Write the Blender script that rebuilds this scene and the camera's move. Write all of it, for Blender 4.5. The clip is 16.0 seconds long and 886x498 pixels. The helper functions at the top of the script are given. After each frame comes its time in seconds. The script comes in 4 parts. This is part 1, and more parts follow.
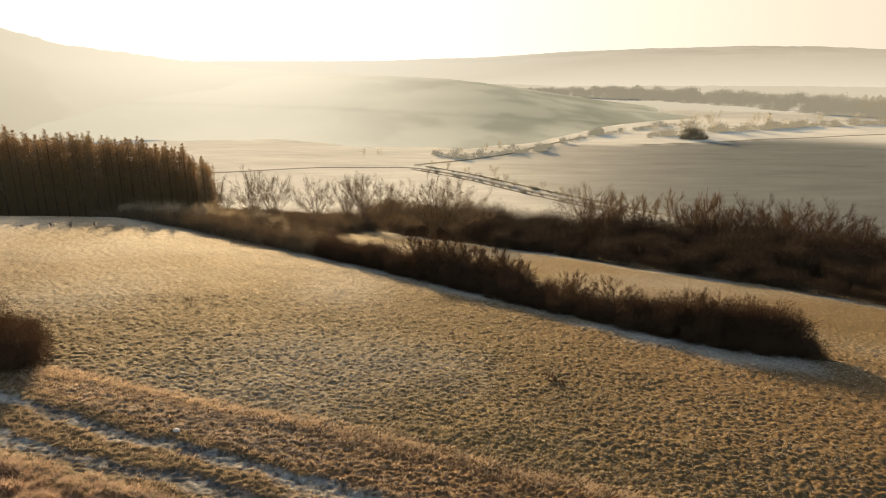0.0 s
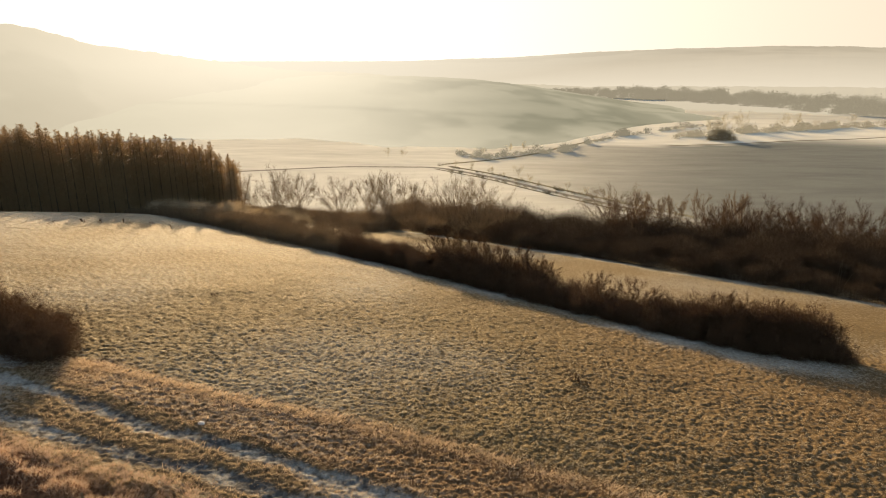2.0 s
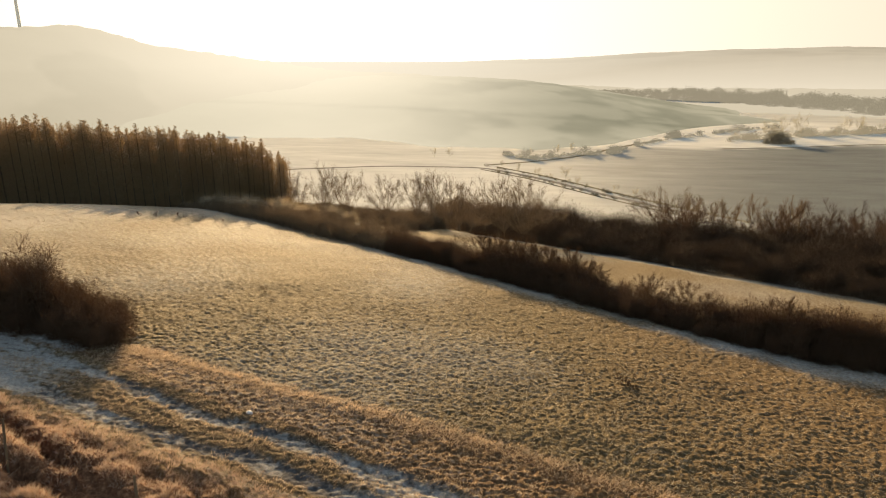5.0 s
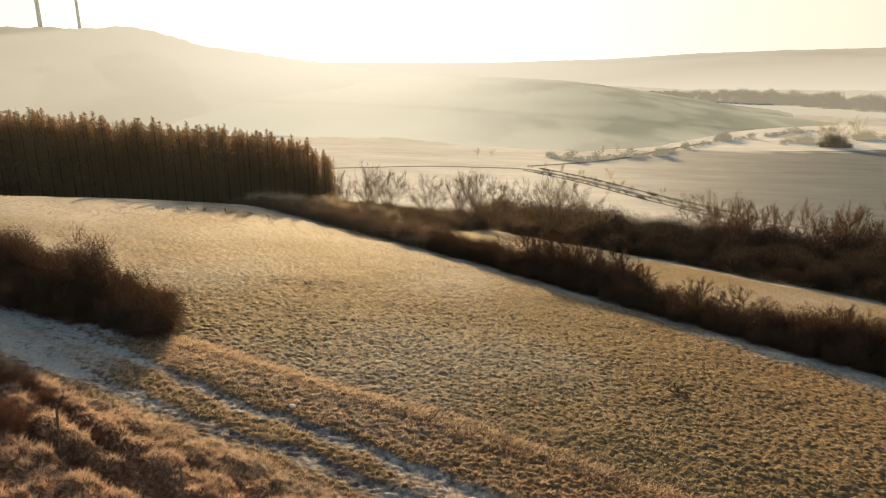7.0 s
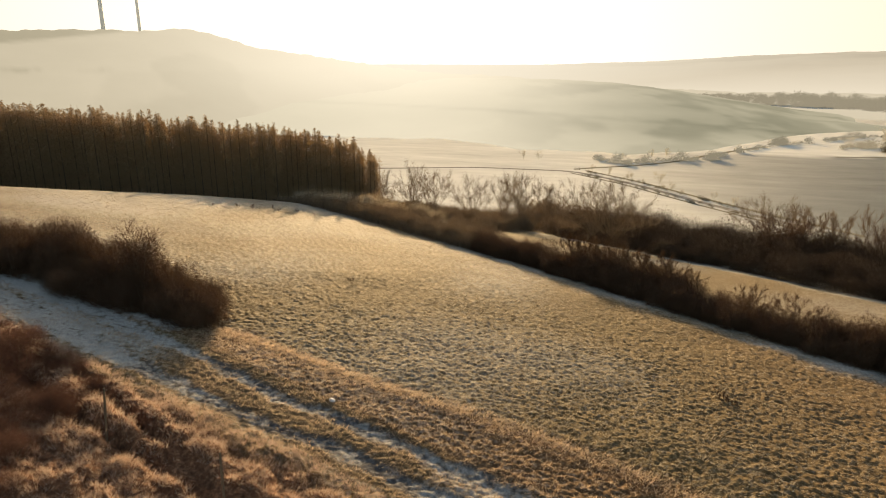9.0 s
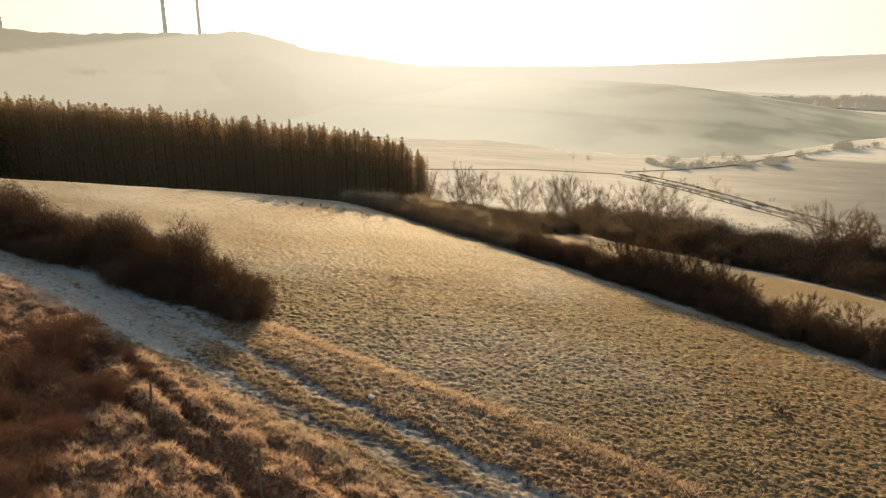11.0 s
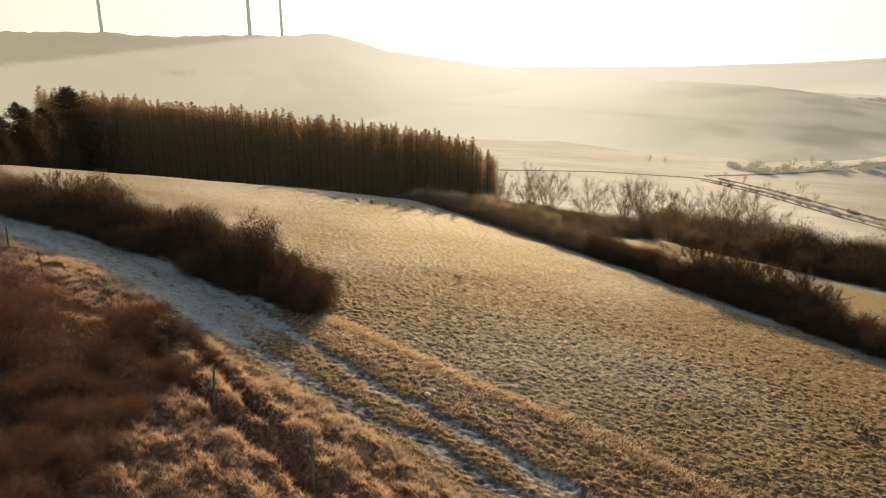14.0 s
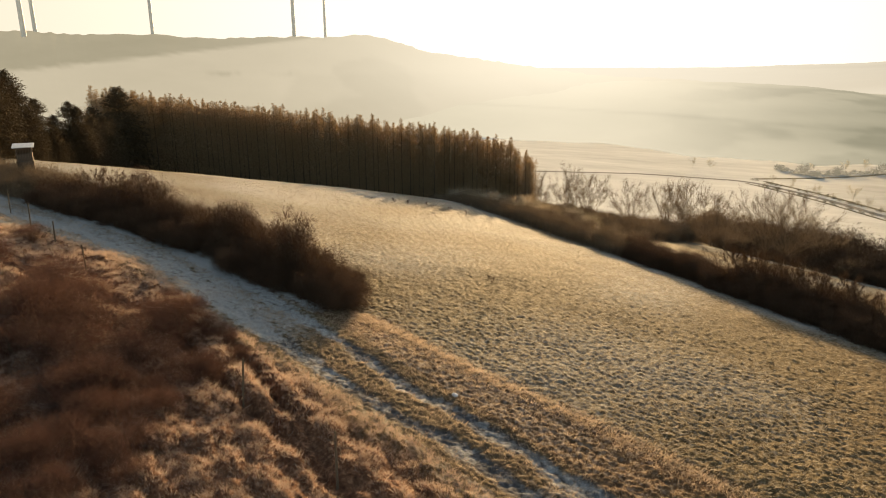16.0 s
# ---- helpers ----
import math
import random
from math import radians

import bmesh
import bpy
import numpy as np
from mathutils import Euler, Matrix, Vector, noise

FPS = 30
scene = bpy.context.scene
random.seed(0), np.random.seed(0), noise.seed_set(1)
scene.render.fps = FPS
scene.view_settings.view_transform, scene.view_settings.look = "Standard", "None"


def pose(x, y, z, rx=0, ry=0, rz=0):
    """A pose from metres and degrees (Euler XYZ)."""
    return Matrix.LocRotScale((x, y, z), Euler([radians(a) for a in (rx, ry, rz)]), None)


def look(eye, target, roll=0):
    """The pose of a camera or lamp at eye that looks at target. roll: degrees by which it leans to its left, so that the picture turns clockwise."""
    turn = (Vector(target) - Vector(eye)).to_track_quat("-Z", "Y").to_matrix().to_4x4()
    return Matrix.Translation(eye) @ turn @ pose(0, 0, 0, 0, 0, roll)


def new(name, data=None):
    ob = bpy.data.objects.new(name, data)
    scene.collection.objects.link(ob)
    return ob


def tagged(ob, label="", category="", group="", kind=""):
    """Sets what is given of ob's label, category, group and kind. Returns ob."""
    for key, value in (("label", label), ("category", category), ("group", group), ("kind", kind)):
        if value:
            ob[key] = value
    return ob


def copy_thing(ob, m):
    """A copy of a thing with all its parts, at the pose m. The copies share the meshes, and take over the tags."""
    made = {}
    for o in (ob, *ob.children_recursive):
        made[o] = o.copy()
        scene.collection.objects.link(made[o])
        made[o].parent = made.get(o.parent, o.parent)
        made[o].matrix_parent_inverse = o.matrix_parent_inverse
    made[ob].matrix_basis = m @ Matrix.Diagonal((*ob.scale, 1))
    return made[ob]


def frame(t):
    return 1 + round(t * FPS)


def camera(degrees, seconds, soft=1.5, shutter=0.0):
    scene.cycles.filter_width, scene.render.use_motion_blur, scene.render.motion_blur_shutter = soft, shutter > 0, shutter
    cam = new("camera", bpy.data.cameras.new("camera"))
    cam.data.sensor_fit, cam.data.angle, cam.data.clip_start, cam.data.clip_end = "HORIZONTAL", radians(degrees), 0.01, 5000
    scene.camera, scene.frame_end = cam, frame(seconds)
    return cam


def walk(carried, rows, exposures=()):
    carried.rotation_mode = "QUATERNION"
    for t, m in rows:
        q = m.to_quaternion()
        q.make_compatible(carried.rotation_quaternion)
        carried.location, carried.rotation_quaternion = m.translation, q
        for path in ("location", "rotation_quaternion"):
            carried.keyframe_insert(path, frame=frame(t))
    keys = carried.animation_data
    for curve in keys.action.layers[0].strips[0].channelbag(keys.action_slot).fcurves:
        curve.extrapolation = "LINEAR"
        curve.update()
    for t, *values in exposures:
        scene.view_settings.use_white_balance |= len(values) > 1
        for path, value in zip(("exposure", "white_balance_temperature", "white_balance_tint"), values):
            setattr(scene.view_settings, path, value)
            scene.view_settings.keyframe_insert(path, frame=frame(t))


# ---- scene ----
cam = camera(69.1, 16.0, soft=1.0)
# seconds, x, y, z, pitch, roll, yaw
PATH = (
    (0.0, -0.00, 0.00, 15.50, -16.30, 0.07, 0.00),
    (0.5, -0.01, 0.01, 15.46, -16.29, 0.07, 0.41),
    (1.0, -0.03, 0.02, 15.42, -16.28, 0.09, 0.88),
    (1.5, -0.05, 0.02, 15.40, -16.28, 0.08, 1.47),
    (2.0, -0.06, 0.04, 15.37, -16.28, 0.05, 2.10),
    (2.5, -0.07, 0.09, 15.33, -16.28, 0.04, 2.73),
    (3.0, -0.10, 0.13, 15.29, -16.26, 0.03, 2.77),
    (3.5, -0.16, 0.16, 15.25, -16.24, -0.01, 3.42),
    (4.0, -0.21, 0.20, 15.19, -16.23, 0.01, 4.33),
    (6.5, -0.53, 0.54, 14.85, -16.15, -0.09, 9.03),
    (7.0, -0.58, 0.60, 14.80, -16.13, -0.06, 9.97),
    (7.5, -0.61, 0.68, 14.73, -16.09, -0.11, 10.95),
    (8.0, -0.63, 0.74, 14.67, -16.06, -0.15, 11.95),
    (8.5, -0.63, 0.80, 14.60, -16.01, -0.15, 12.95),
    (9.0, -0.60, 0.86, 14.52, -15.98, -0.14, 14.03),
    (11.5, -0.42, 1.18, 14.27, -15.81, -0.04, 19.46),
    (12.0, -0.39, 1.24, 14.24, -15.81, -0.01, 20.53),
    (12.5, -0.34, 1.31, 14.20, -15.80, -0.00, 21.60),
    (13.0, -0.30, 1.37, 14.17, -15.79, -0.00, 22.66),
    (13.5, -0.25, 1.44, 14.14, -15.78, 0.01, 23.74),
    (14.0, -0.20, 1.52, 14.11, -15.76, 0.03, 24.79),
    (14.5, -0.13, 1.60, 14.09, -15.74, 0.05, 25.84),
    (15.0, -0.07, 1.67, 14.08, -15.73, 0.07, 26.86),
    (15.5, -0.00, 1.74, 14.05, -15.72, 0.08, 27.68),
    (16.0, 0.06, 1.82, 14.02, -15.69, 0.09, 28.32),
)

walk(cam, [(t, pose(x, y, z, 90 + p, r, a)) for t, x, y, z, p, r, a in PATH], exposures=[(0.0, 1.47, 7650, 11), (16.0, 1.47, 7650, 11)])

# ---- light: a low winter sun ahead, hazy bright sky ----
SUN_AZ, SUN_EL = 18.0, 10.8
world = bpy.data.worlds.new("winter_sky")
scene.world = world
world.use_nodes = True
wn = world.node_tree.nodes
sky = wn.new("ShaderNodeTexSky")
sky.sky_type, sky.sun_disc = "NISHITA", False
sky.sun_elevation, sky.sun_rotation = radians(SUN_EL), radians(-SUN_AZ)
sky.dust_density, sky.air_density, sky.ozone_density = 2.0, 1.0, 1.0
world.node_tree.links.new(sky.outputs[0], wn["Background"].inputs[0])
wn["Background"].inputs[1].default_value = 0.118
sun = new("sun", bpy.data.lights.new("sun", "SUN"))
sun.data.energy, sun.data.angle, sun.data.color = 5.0, radians(0.7), (1.0, 0.76, 0.46)
SUN_DIR = Vector((-math.sin(radians(SUN_AZ)) * math.cos(radians(SUN_EL)), math.cos(radians(SUN_AZ)) * math.cos(radians(SUN_EL)), math.sin(radians(SUN_EL))))
sun.matrix_world = look(SUN_DIR * 300, (0, 0, 0))


# ---- materials ----
def material(name, rough=0.85):
    m = bpy.data.materials.new(name)
    m.use_nodes = True
    b = m.node_tree.nodes["Principled BSDF"]
    b.inputs["Roughness"].default_value = rough
    b.inputs["Specular IOR Level"].default_value = 0.2
    return m, m.node_tree.nodes, m.node_tree.links, b


def noise_node(nodes, links, scale, detail=4.0, rough=0.6, coord="Object", stretch=None):
    tc = nodes.new("ShaderNodeTexCoord")
    n = nodes.new("ShaderNodeTexNoise")
    n.inputs["Scale"].default_value, n.inputs["Detail"].default_value, n.inputs["Roughness"].default_value = scale, detail, rough
    src = tc.outputs[coord]
    if stretch:
        mp = nodes.new("ShaderNodeMapping")
        mp.inputs["Scale"].default_value = stretch
        links.new(src, mp.inputs[0])
        src = mp.outputs[0]
    links.new(src, n.inputs["Vector"])
    return n.outputs[0]


def ramp(nodes, links, fac, *stops):
    r = nodes.new("ShaderNodeValToRGB")
    while len(r.color_ramp.elements) < len(stops):
        r.color_ramp.elements.new(0.5)
    for e, (p, c) in zip(r.color_ramp.elements, stops):
        e.position, e.color = p, (*c, 1)
    links.new(fac, r.inputs[0])
    return r.outputs[0]


def mix(nodes, links, fac, a, b):
    m = nodes.new("ShaderNodeMix")
    m.data_type = "RGBA"
    for sock, v in ((m.inputs[0], fac), (m.inputs[6], a), (m.inputs[7], b)):
        if isinstance(v, bpy.types.NodeSocket):
            links.new(v, sock)
        elif isinstance(v, tuple):
            sock.default_value = (*v, 1)
        else:
            sock.default_value = v
    return m.outputs[2]


def maths(nodes, links, op, a, b):
    m = nodes.new("ShaderNodeMath")
    m.operation, m.use_clamp = op, True
    for sock, v in zip(m.inputs, (a, b)):
        if isinstance(v, bpy.types.NodeSocket):
            links.new(v, sock)
        else:
            sock.default_value = v
    return m.outputs[0]


def twig_material(name, dark, light, frost=0.0, thin=0.0):
    m, n, l, b = material(name, 0.8)
    geo = n.new("ShaderNodeNewGeometry")
    info = n.new("ShaderNodeObjectInfo")
    f = maths(n, l, "ADD", maths(n, l, "MULTIPLY", geo.outputs["Random Per Island"], 0.55), maths(n, l, "MULTIPLY", info.outputs["Random"], 0.45))
    c = mix(n, l, f, dark, light)
    if frost:
        k = maths(n, l, "MULTIPLY", noise_node(n, l, 6.0), frost)
        c = mix(n, l, k, c, (0.56, 0.52, 0.43))
    l.new(c, b.inputs["Base Color"])
    b.inputs["Specular IOR Level"].default_value = 0.04
    if thin:  # dry blades let the low sun through
        t, s = n.new("ShaderNodeBsdfTranslucent"), n.new("ShaderNodeMixShader")
        l.new(c, t.inputs[0])
        s.inputs[0].default_value = thin
        l.new(b.outputs[0], s.inputs[1])
        l.new(t.outputs[0], s.inputs[2])
        l.new(s.outputs[0], n["Material Output"].inputs[0])
    return m


TWIG_BROWN = twig_material("brown_twigs", (0.043, 0.025, 0.0155), (0.098, 0.057, 0.034), 0.0, 0.14)
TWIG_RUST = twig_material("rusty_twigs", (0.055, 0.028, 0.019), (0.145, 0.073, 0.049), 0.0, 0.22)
# one scrub in two colours: paled for haze sunward, darkened for shade at right
TWIG_SUNHAZE = twig_material("sunhaze_twigs", (0.10, 0.070, 0.043), (0.18, 0.128, 0.08), 0.0, 0.16)
TWIG_SHADED = twig_material("shaded_brown_twigs", (0.036, 0.0235, 0.015), (0.068, 0.043, 0.026), 0.0, 0.05)
TWIG_WARM = twig_material("warm_brown_twigs", (0.042, 0.024, 0.0135), (0.095, 0.053, 0.028), 0.0, 0.14)
TWIG_PALE = twig_material("pale_frosted_twigs", (0.24, 0.18, 0.115), (0.42, 0.33, 0.22), 0.2, 0.5)
# twigs of the farther trees, with haze put into the colour
TWIG_HAZY = twig_material("haze_paled_twigs", (0.125, 0.087, 0.052), (0.19, 0.135, 0.083), 0.0, 0.14)
BARK = twig_material("bark", (0.05, 0.036, 0.024), (0.12, 0.09, 0.06))
# needle colour lifted well above real spruce to suggest haze over the plantation
NEEDLE = twig_material("spruce_needles", (0.24, 0.16, 0.086), (0.30, 0.20, 0.108), 0.0, 0.22)
NEEDLE_DARK = twig_material("dark_spruce_needles", (0.05, 0.036, 0.02), (0.08, 0.056, 0.03), 0.0, 0.1)
DRYGRASS = twig_material("dry_grass", (0.075, 0.036, 0.024), (0.54, 0.325, 0.235), 0.55, 0.42)
VERGEGRASS = twig_material("verge_grass", (0.19, 0.12, 0.072), (0.52, 0.37, 0.25), 0.4, 0.42)
FIELDGRASS = twig_material("field_grass", (0.135, 0.099, 0.056), (0.395, 0.305, 0.20), 0.45, 0.34)
WEED = twig_material("weed_stalks", (0.06, 0.035, 0.02), (0.14, 0.08, 0.04))


def ground_material():
    m, n, l, b = material("frosty_ground", 0.92)
    at = n.new("ShaderNodeAttribute")
    at.attribute_name = "cover"
    sep = n.new("ShaderNodeSeparateColor")
    l.new(at.outputs["Color"], sep.inputs[0])
    frost, rust, valley = sep.outputs
    fine = noise_node(n, l, 4.5, 6.0, 0.75)
    grain = noise_node(n, l, 16.0, 3.0, 0.7)
    broad = noise_node(n, l, 0.11, 5.0, 0.6)
    grass = ramp(n, l, fine, (0.3, (0.058, 0.040, 0.019)), (0.5, (0.112, 0.078, 0.036)), (0.72, (0.235, 0.167, 0.089)))
    worn = ramp(n, l, broad, (0.35, (0.07, 0.045, 0.021)), (0.65, (0.104, 0.077, 0.039)))
    grass = mix(n, l, 0.35, grass, worn)
    red = ramp(n, l, fine, (0.3, (0.04, 0.018, 0.010)), (0.52, (0.13, 0.062, 0.033)), (0.75, (0.33, 0.185, 0.105)))
    base = mix(n, l, rust, grass, red)
    base = mix(n, l, maths(n, l, "MULTIPLY", at.outputs["Alpha"], maths(n, l, "SUBTRACT", 1.0, valley)), base, ramp(n, l, fine, (0.3, (0.032, 0.033, 0.034)), (0.7, (0.10, 0.105, 0.112))))
    ice = ramp(n, l, grain, (0.3, (0.15, 0.15, 0.138)), (0.7, (0.47, 0.465, 0.435)))
    patch = maths(n, l, "SUBTRACT", maths(n, l, "ADD", frost, maths(n, l, "MULTIPLY", fine, 0.8)), 0.66)
    patch = maths(n, l, "MULTIPLY", patch, 2.2)
    base = mix(n, l, patch, base, ice)
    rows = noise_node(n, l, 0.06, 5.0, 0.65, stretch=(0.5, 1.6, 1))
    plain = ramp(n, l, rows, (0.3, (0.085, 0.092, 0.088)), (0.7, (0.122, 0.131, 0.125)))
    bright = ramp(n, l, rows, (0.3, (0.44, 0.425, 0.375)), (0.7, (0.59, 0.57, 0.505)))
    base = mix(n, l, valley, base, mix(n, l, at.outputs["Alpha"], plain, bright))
    l.new(base, b.inputs["Base Color"])
    b.inputs["Roughness"].default_value = 0.84
    l.new(maths(n, l, "MULTIPLY", maths(n, l, "SUBTRACT", 1.0, at.outputs["Alpha"]), 0.042), b.inputs["Specular IOR Level"])
    bump = n.new("ShaderNodeBump")
    bump.inputs["Strength"].default_value, bump.inputs["Distance"].default_value = 0.8, 0.08
    l.new(fine, bump.inputs["Height"])
    l.new(bump.outputs[0], b.inputs["Normal"])
    return m


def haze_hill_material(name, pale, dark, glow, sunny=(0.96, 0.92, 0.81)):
    """Distant hills and woods, a backdrop whose thick sunlit mist is painted in as emission."""
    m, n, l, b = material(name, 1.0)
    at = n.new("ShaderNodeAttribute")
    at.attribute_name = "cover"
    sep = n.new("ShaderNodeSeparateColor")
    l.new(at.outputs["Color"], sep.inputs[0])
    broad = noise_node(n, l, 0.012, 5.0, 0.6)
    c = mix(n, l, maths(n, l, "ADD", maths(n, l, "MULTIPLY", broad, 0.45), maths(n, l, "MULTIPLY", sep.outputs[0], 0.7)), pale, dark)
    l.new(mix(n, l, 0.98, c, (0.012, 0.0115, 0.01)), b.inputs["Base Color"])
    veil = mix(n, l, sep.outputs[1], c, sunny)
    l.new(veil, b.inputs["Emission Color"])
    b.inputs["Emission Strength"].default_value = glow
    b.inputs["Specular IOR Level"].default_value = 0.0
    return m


GROUND = ground_material()


# ---- the lie of the land ----
FA = np.array([(-80, 104), (-52, 91), (-43, 84.2), (-33, 79), (-23.4, 71.9), (-15.4, 66.3), (-8.4, 60.1), (-2.6, 54.9), (2.3, 50), (6.5, 46.9), (10.1, 43.4), (13.5, 41.5), (16.6, 39.7), (19.6, 38.6), (25.5, 37.8), (60, 30)])
FB = np.array([(-40, 130), (-22.3, 118), (-15.3, 112.5), (-7.8, 105.5), (4, 96.5), (9.7, 91.7), (13.5, 89.6), (17.2, 87.4), (20.3, 83.7), (23.1, 80.1), (26.2, 77.9), (29.1, 75.9), (34.3, 72.0), (36.9, 70.4), (41.2, 66.5), (45, 62.5), (70, 50), (110, 30)])
HB = np.array([(-80, 105), (-52, 92), (-33, 81.5), (-20, 72.8), (-11, 65.4), (-7.4, 62.0), (-4.5, 59.2), (-1.3, 56.6), (3.7, 52.2), (8, 48.3), (11.9, 45.3), (15.3, 42.8), (18.5, 40.9), (21.9, 39.9), (26.1, 39.3), (60, 33)])  # foot of the hedge below the meadow
LH = np.array([(-90, 33.5), (-60, 32.2), (-50, 31.4), (-45.6, 31.8), (-39.2, 31.5), (-34, 31.2), (-26.7, 28.7), (-22.4, 28.2), (-18.8, 27.8)])
TU = np.array([(-100, 31), (-50, 30.2), (-39, 30.7), (-26.7, 28.1), (-18.9, 26.2), (-13.3, 24), (-9.1, 22.3), (-5.4, 21.1), (-3, 20.2), (20, 12)])
TL = np.array([(-100, 26), (-45, 27.1), (-39.7, 27.3), (-34.4, 27.0), (-26.9, 24.6), (-21.4, 22.8), (-17.4, 21.9), (-13.7, 20.9), (-10.7, 20.1), (-8.4, 19.2), (0, 16.2), (20, 8)])
LANE = np.array([(-12, 262), (10, 238), (28, 211), (42, 192), (60, 168)])  # the valley lane
RU = np.array([(-100, 35), (-60, 34.2), (-43.9, 33.0), (-34.6, 30.5), (-27.6, 28.4), (-21.6, 26.2), (-18.9, 25.2), (-16.4, 24.1), (-13.0, 23.0), (-10.8, 22.3), (-8.4, 21.6), (-6.1, 20.9), (-3.9, 20.3), (20, 12.5)])  # the two ruts
RL = np.array([(-100, 29), (-60, 28.6), (-44, 29.2), (-36, 28.3), (-30.2, 26.8), (-26.4, 25.3), (-23.3, 24.1), (-18.5, 22.6), (-14.6, 21.4), (-11.3, 20.5), (-8.6, 19.9), (0, 17.2), (20, 9)])
GA = np.array([(-26, 21.2), (-21.1, 19.2), (-18.6, 18.2), (-16.4, 17.5), (-13.6, 16.7), (-12.2, 16.0), (-8, 14.2), (0, 11.2)])  # the two hollows in the bank
GB = np.array([(-22, 21.4), (-19.5, 20.4), (-18.4, 19.7), (-16.0, 18.6), (-13.2, 17.1), (-11.9, 16.4), (-8, 15.2), (0, 12.6)])
OS = np.array([(-19.5, 28.4), (-16.5, 27.6), (-11.7, 26.0), (-8.9, 25.4), (-4.9, 24.4), (-1.6, 23.5), (5, 21.4), (20, 17)])


def along(line, x):
    return np.interp(x, line[:, 0], line[:, 1])


def lattice(ix, iy, seed):
    h = (ix * 374761393 + iy * 668265263 + seed * 974634777) & 0x7FFFFFFF
    h = ((h ^ (h >> 13)) * 1274126177) & 0x7FFFFFFF
    return ((h ^ (h >> 16)) & 0xFFFF) / 65535.0


def value_noise(x, y, seed=0):
    x, y = np.asarray(x, float), np.asarray(y, float)
    ix, iy = np.floor(x).astype(np.int64), np.floor(y).astype(np.int64)
    fx, fy = x - ix, y - iy
    fx, fy = fx * fx * (3 - 2 * fx), fy * fy * (3 - 2 * fy)
    a, b = lattice(ix, iy, seed), lattice(ix + 1, iy, seed)
    c, d = lattice(ix, iy + 1, seed), lattice(ix + 1, iy + 1, seed)
    return (a * (1 - fx) + b * fx) * (1 - fy) + (c * (1 - fx) + d * fx) * fy


def clouds(x, y, seed=0):
    """Soft patches at three scales, turned against one another."""
    h = 0.0
    for i, (k, w) in enumerate(((1.0, 0.55), (2.3, 0.3), (5.1, 0.15))):
        a = 0.7 + 1.3 * i
        h = h + w * value_noise((x * math.cos(a) + y * math.sin(a)) * k, (y * math.cos(a) - x * math.sin(a)) * k, seed + i)
    return h


def cells(x, y, size, seed=0):
    """Rounded tussocks about one size apart: 1 at each middle, 0 in the gaps, and a random number for each tussock."""
    u, v = np.asarray(x, float) / size, np.asarray(y, float) / size
    iu, iv = np.floor(u).astype(np.int64), np.floor(v).astype(np.int64)
    best, rnd = np.full(u.shape, 9.0), np.zeros(u.shape)
    for du in (-1, 0, 1):
        for dv in (-1, 0, 1):
            cu, cv = iu + du, iv + dv
            px, py = cu + lattice(cu, cv, seed), cv + lattice(cu, cv, seed + 1)
            d = (u - px) ** 2 + (v - py) ** 2
            near = d < best
            best = np.where(near, d, best)
            rnd = np.where(near, lattice(cu, cv, seed + 2), rnd)
    return np.clip(1 - best / 0.75, 0, 1), rnd


def smooth(a, b, v):
    t = np.clip((v - a) / (b - a), 0, 1)
    return t * t * (3 - 2 * t)


VALLEY = -26.5


def land(x, y):
    """Height of the ground without its tussocks."""
    x, y = np.asarray(x, float), np.asarray(y, float)
    u = y - 25
    bend = np.where(x > -20, 1.0, np.clip(1 + (x + 20) / 60, 0.35, 1))
    z = 0.2 - 0.12 * np.where(u > 0, u, 0.3 * u) - 0.0006 * np.maximum(u, 0) ** 2 * bend
    z = z - np.where(x > -10, 0.08, 0.075) * (x + 10)
    s = -0.73 * (x + 60) + 0.68 * (y - 68.5)  # the meadow drops towards the plantation
    z = z - 0.165 * np.where(x < -20, np.maximum(s, 0) ** 2 / (np.maximum(s, 0) + 6), 0)
    return 0.5 * (z + VALLEY + np.sqrt((z - VALLEY) ** 2 + 36))


def height(x, y):
    return float(land(x, y))


